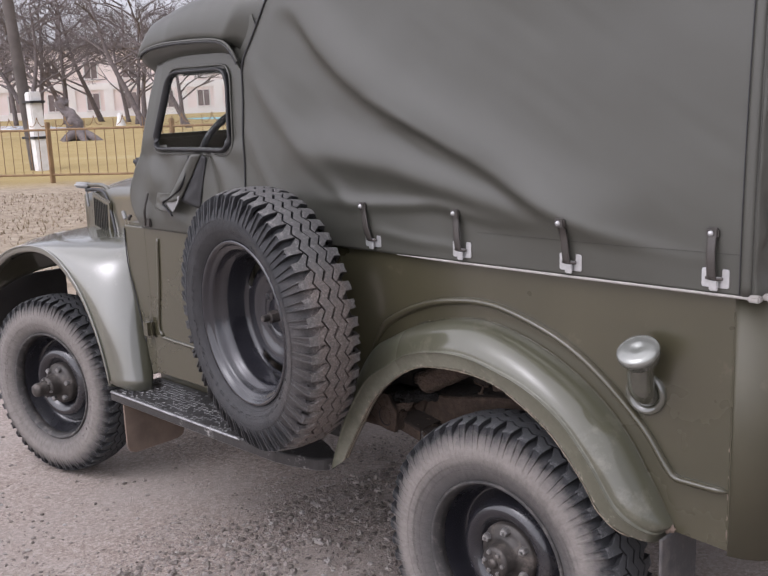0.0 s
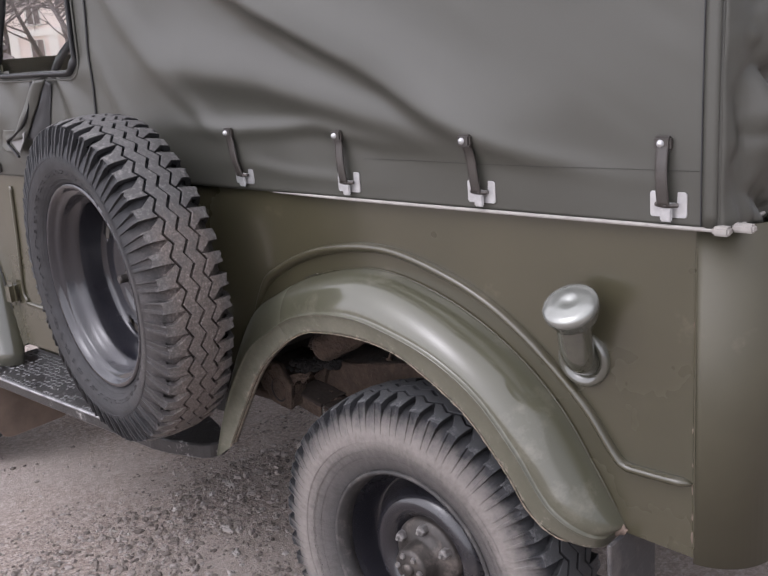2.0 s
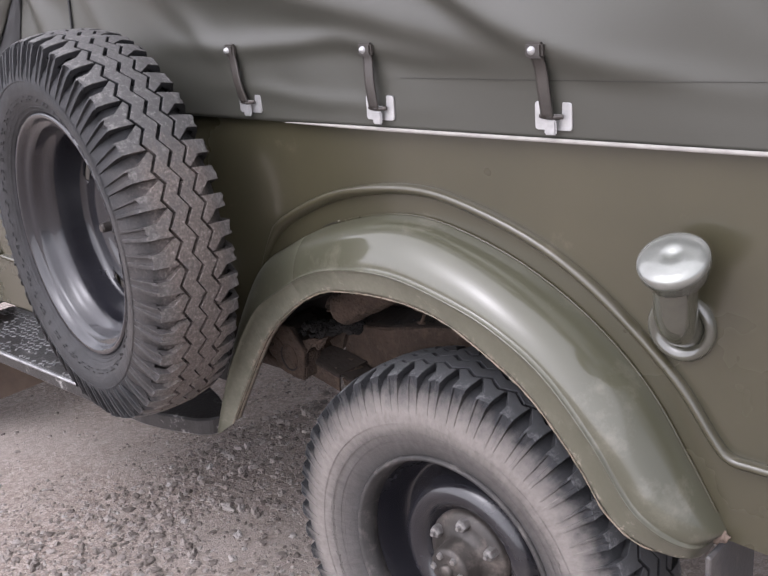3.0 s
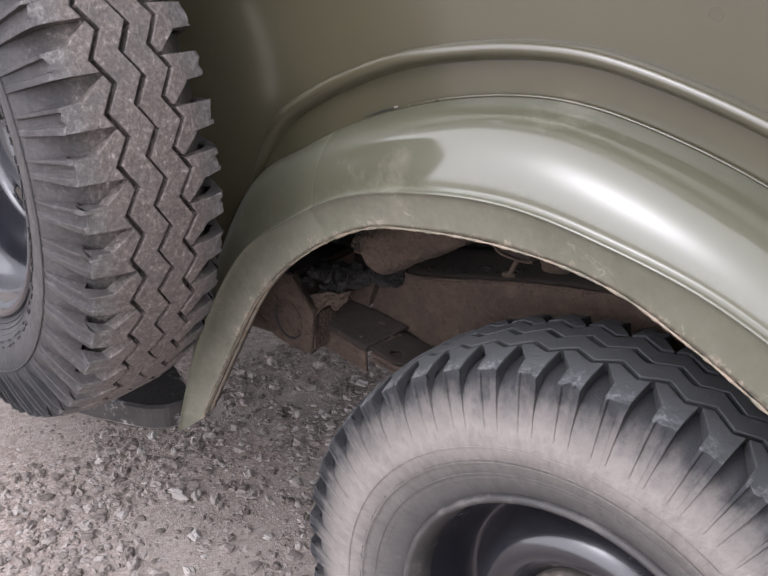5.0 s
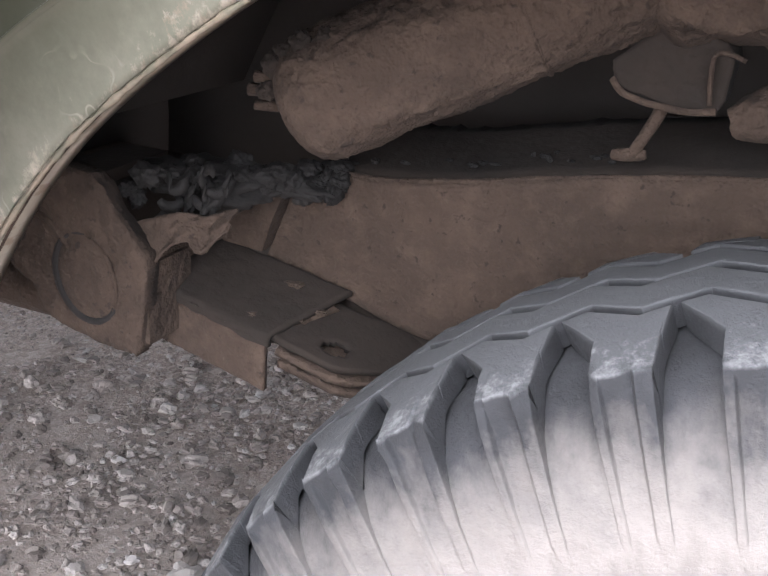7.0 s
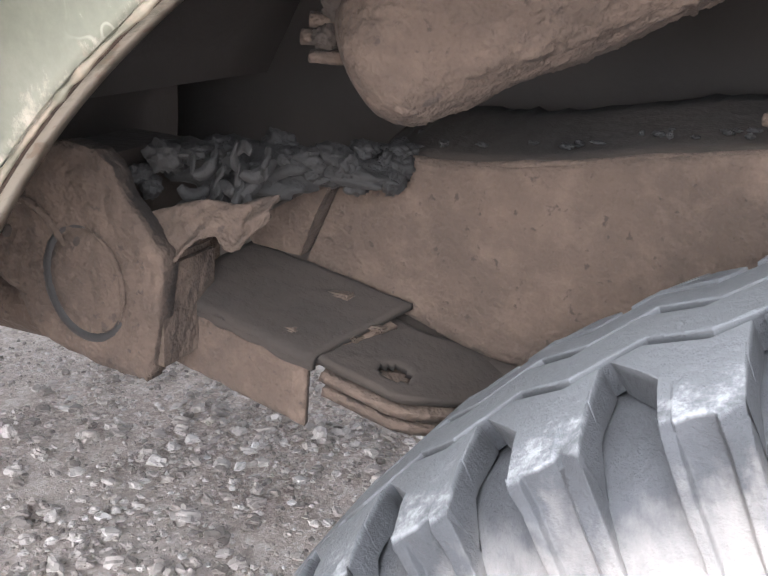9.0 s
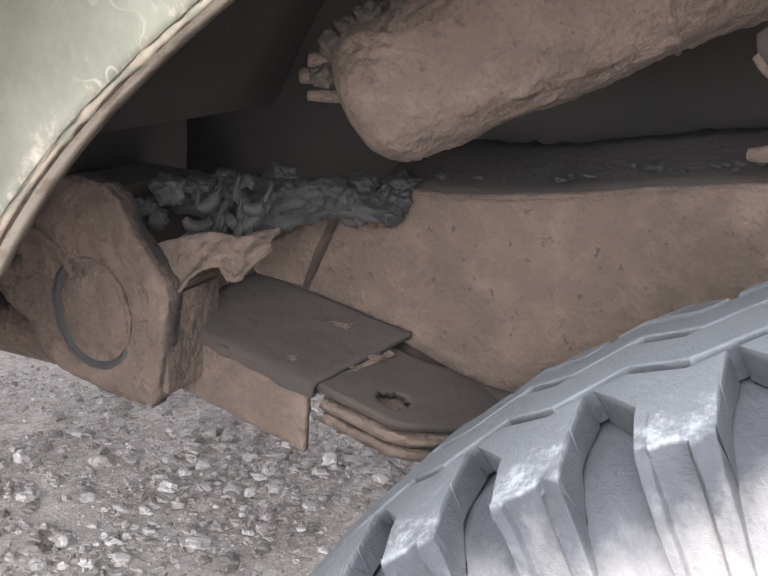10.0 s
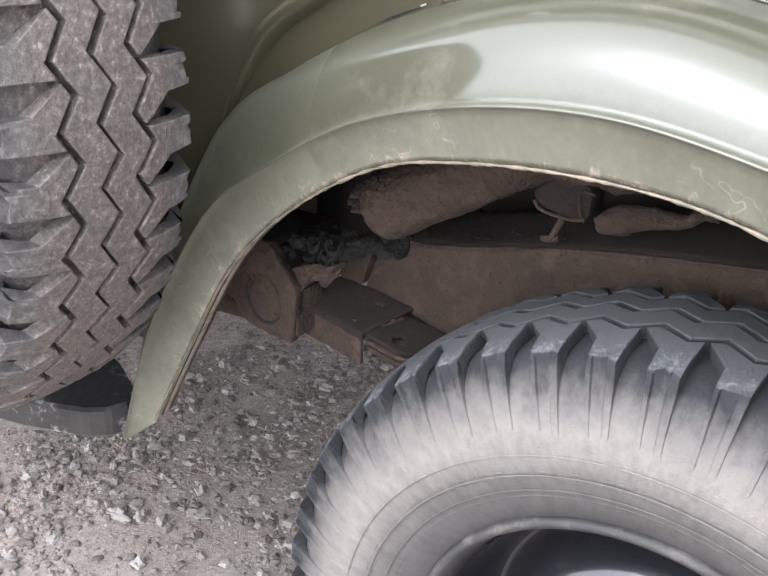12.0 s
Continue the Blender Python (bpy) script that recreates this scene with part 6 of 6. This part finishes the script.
for k, (dx, dz, r) in enumerate(((-0.35, 0.25, 0.10), (-0.1, 0.33, 0.08), (-0.5, 0.02, 0.09), (-0.55, -0.25, 0.07))):
    part("splinter", tube([(-39.7 + 0.05 * k, 19.0, 1.6), (-39.75 + dx * 0.5, 19.0, 1.65 + dz * 0.6), (-39.8 + dx, 19.0, 1.7 + dz)], lambda u: r * (1.05 - u), 10, 7), BARK, stump)
for dx, dy in ((-1.1, -0.3), (1.0, -0.2), (0.3, -0.9), (-0.4, 0.8), (1.5, 0.3)):
    part("root", tube([(-38.4, 19.0, 0.35), (-38.4 + dx * 0.5, 19.0 + dy * 0.5, 0.18), (-38.4 + dx, 19.0 + dy, -0.12)], lambda u: 0.27 - 0.15 * u, 12, 9), BARK, stump, smooth=True)

post_w = tagged(new("marker_stone"), "small whitewashed stone on the lawn", "stone")
part("body", moved(lathe([(0.0, -0.9), (0.16, -0.85), (0.22, -0.5), (0.36, 0.0)], 12), pose(-60, 33.5, 0, 90, 0, 0) @ pose(0, 0, 0, 180, 0, 0)), LIME, post_w, smooth=True)

ICE = surface("pale_meltwater_ice", (0.62, 0.66, 0.70), (0.50, 0.55, 0.60), rough=0.25, scale=1, fine=9, relief=0.05)
AQUA = surface("turquoise_sheet", (0.16, 0.45, 0.55), (0.12, 0.36, 0.45), rough=0.5, scale=1, fine=9, relief=0.05)


def puddle(name, centre, rx, ry, mat, label):
    bm = bmesh.new()
    ring = []
    for k in range(40):
        a = 2 * math.pi * k / 40
        e = 1 + 0.35 * noise.noise((math.cos(a) * 2, math.sin(a) * 2, centre[0]))
        ring.append(bm.verts.new((centre[0] + rx * e * math.cos(a), centre[1] + ry * e * math.sin(a), 0.03)))
    bm.faces.new(ring)
    r = bmesh.ops.extrude_face_region(bm, geom=bm.faces[:])
    bmesh.ops.translate(bm, verts=[e for e in r["geom"] if isinstance(e, bmesh.types.BMVert)], vec=(0, 0, -0.06))
    tagged(mesh_object(name, bm, mat, smooth=False), label, "patch")


puddle("ice_patch", (-74, 30), 9, 3.5, ICE, "pale melting ice patch on the yellow lawn")
puddle("ice_patch", (-62, 29), 5, 1.6, ICE, "thin pale ice patch on the yellow lawn")
puddle("turquoise_sheet", (-66, 47), 5, 2.2, AQUA, "flat turquoise sheet lying on the lawn")


def bare_tree(base, height, seed, lean=(0, 0)):
    """A spreading leafless tree: forked trunk, crooked limbs and fine twigs."""
    rnd = random.Random(seed)
    t = tagged(new("tree"), "bare grey spreading winter tree on the lawn", "tree", group="bare trees on the lawn")
    trunk = [Vector((0, 0, -0.1)), Vector((lean[0] * 0.3 + rnd.uniform(-.15, .15), lean[1] * 0.3, height * 0.2)), Vector((lean[0] * 0.7, lean[1] * 0.7 + rnd.uniform(-.3, .3), height * 0.45)), Vector((lean[0], lean[1], height * 0.8))]
    part("trunk", tube(trunk, lambda u: height * (0.022 - 0.017 * u), 14, 10), BARK, t, smooth=True)
    verts, faces = [], []

    def limb(p, q, m, r, sides):
        a = (q - p).normalized().cross(Vector((0.3, 0.2, 0.93))).normalized()
        b = (q - p).normalized().cross(a)
        k0 = len(verts)
        for c, s in ((p, 1.0), (m, 0.75), (q, 0.45)):
            for k in range(sides):
                an = 2 * math.pi * k / sides
                verts.append(c + (a * math.cos(an) + b * math.sin(an)) * r * s)
        for g in range(2):
            for k in range(sides):
                i = k0 + g * sides
                faces.append((i + k, i + (k + 1) % sides, i + sides + (k + 1) % sides, i + sides + k))

    def grow(p, d, length, r, depth):
        q = p + d * length
        m = p.lerp(q, 0.5) + Vector((rnd.uniform(-1, 1), rnd.uniform(-1, 1), rnd.uniform(-.5, 1))) * length * 0.10
        limb(p, q, m, r, 5 if depth < 2 else 3)
        if depth < 5:
            for k in range(3):
                nd = (d + Vector((rnd.uniform(-1, 1), rnd.uniform(-1, 1), rnd.uniform(-.5, .6))) * 0.85).normalized()
                grow(m.lerp(q, rnd.uniform(0.0, 1)), nd, length * rnd.uniform(0.5, 0.75), max(0.0065, r * 0.55), depth + 1)

    for k in range(9):
        u = 0.32 + 0.66 * k / 8
        a = rnd.uniform(0, 6.28)
        grow(spline(trunk, u), Vector((math.cos(a), math.sin(a), 0.55)).normalized(), height * 0.30 * (1.25 - u * .6), height * 0.0078, 0)
    me = bpy.data.meshes.new("crown")
    me.from_pydata([v[:] for v in verts], [], faces)
    me.materials.append(BARK)
    crown = new("crown", me)
    crown.parent = t
    crown["label"] = "bare leafless twigs"
    t.matrix_basis = pose(*base)
    return t


kinds = [bare_tree((-56, 33, 0), 11, 3, (-3.2, -1.6)), bare_tree((-44, 17.5, 0), 9, 5, (0.6, 0.4)), bare_tree((-66, 30, 0), 11, 8, (-0.5, 0.8))]
for k, (x, y, a, s) in enumerate([(-72, 33, 40, 1.0), (-80, 35, 150, 1.15), (-88, 41, 260, 1.2), (-78, 42, 80, 1.1), (-70, 40, 200, 1.05), (-92, 36, 310, 1.25), (-47, 30.5, 20, 0.8), (-53, 34.0, 120, 0.9), (-84, 50, 10, 1.2), (-96, 48, 75, 1.3), (-62, 36, 55, 1.0), (-75, 37, 230, 1.1), (-128, 62, 15, 1.7), (-132, 52, 95, 1.8), (-122, 72, 170, 1.7), (-138, 66, 280, 1.9), (-116, 80, 330, 1.8), (-126, 46, 60, 1.8)]):
    copy_thing(kinds[k % 3], pose(x, y, 0, 0, 0, a) @ Matrix.Diagonal((s, s, s, 1)))

BAND_M = surface("whitewashed_base_storey", (0.82, 0.80, 0.79), (0.72, 0.69, 0.68), rough=0.9, scale=0.4, fine=5, relief=0.1)
house = tagged(new("building"), "long pale pink two-storey building beyond the lawn", "building")
hm = pose(-107, 56, 0, 0, 0, 63)
part("wall", moved(box((-60, 0, -0.1), (60, 10, 8.0), 0.02), hm), WALL_M, house)
part("roof", moved(box((-61, -0.6, 8.0), (61, 10.6, 8.7), 0.05), hm), ROOF_M, house)
for k in range(26):
    for z in (0.9, 4.6):
        win = part("window", moved(box((-57 + k * 4.4, -0.04, z), (-55.6 + k * 4.4, 0.1, z + 1.9), 0.02), hm), PANE_M, house)
        part("frame", moved(joined(box((-57.15 + k * 4.4, -0.12, z - 0.15), (-57 + k * 4.4, 0.05, z + 2.05), 0), box((-55.6 + k * 4.4, -0.12, z - 0.15), (-55.45 + k * 4.4, 0.05, z + 2.05), 0), box((-57.2 + k * 4.4, -0.2, z - 0.25), (-55.4 + k * 4.4, 0.05, z - 0.1), 0), box((-56.34 + k * 4.4, -0.08, z), (-56.26 + k * 4.4, 0.0, z + 1.9), 0)), hm), LIME, win)
for z0, z1 in ((-0.1, 0.7), (3.2, 4.0)):
    part("band", moved(box((-60, -0.15, z0), (60, -0.01, z1), 0.02), hm), BAND_M, house, "whitewashed band")
for k in range(28):
    part("pilaster", moved(box((-59.4 + k * 4.4, -0.14, 0.7), (-58.3 + k * 4.4, -0.01, 3.2), 0.02), hm), BAND_M, house, "whitewashed pilaster")

STRAW = surface("dry_straw", (0.29, 0.225, 0.145), (0.17, 0.128, 0.085), rough=0.8, scale=1.5, fine=30, relief=0.1)


def dry_grass(count):
    """Short dead blades on the verge between gravel and fence."""
    verts, faces = [], []
    for _ in range(count):
        s, t = rng.uniform(6.3, 15.5), rng.uniform(-4.5, 6.0)
        x, y = -0.78 * s - 0.62 * t, 0.62 * s - 0.78 * t
        if y < 1.2 and x > -4:
            continue
        h, a = rng.uniform(0.012, 0.055), rng.uniform(0, 6.28)
        w = 0.006 + 0.006 * rng.random()
        dx, dy = math.cos(a), math.sin(a)
        z = earth(x, y)
        k = len(verts)
        lean = rng.uniform(0.2, 1.2) * h
        verts += [(x - dy * w, y + dx * w, z - 0.005), (x + dy * w, y - dx * w, z - 0.005), (x + dx * lean, y + dy * lean, z + h)]
        faces.append((k, k + 1, k + 2))
    me = bpy.data.meshes.new("dry_grass")
    me.from_pydata(verts, [], faces)
    me.materials.append(STRAW)
    tagged(new("dry_grass", me), "short dry yellow grass on the verge", "grass", kind="stuff")


dry_grass(12000)
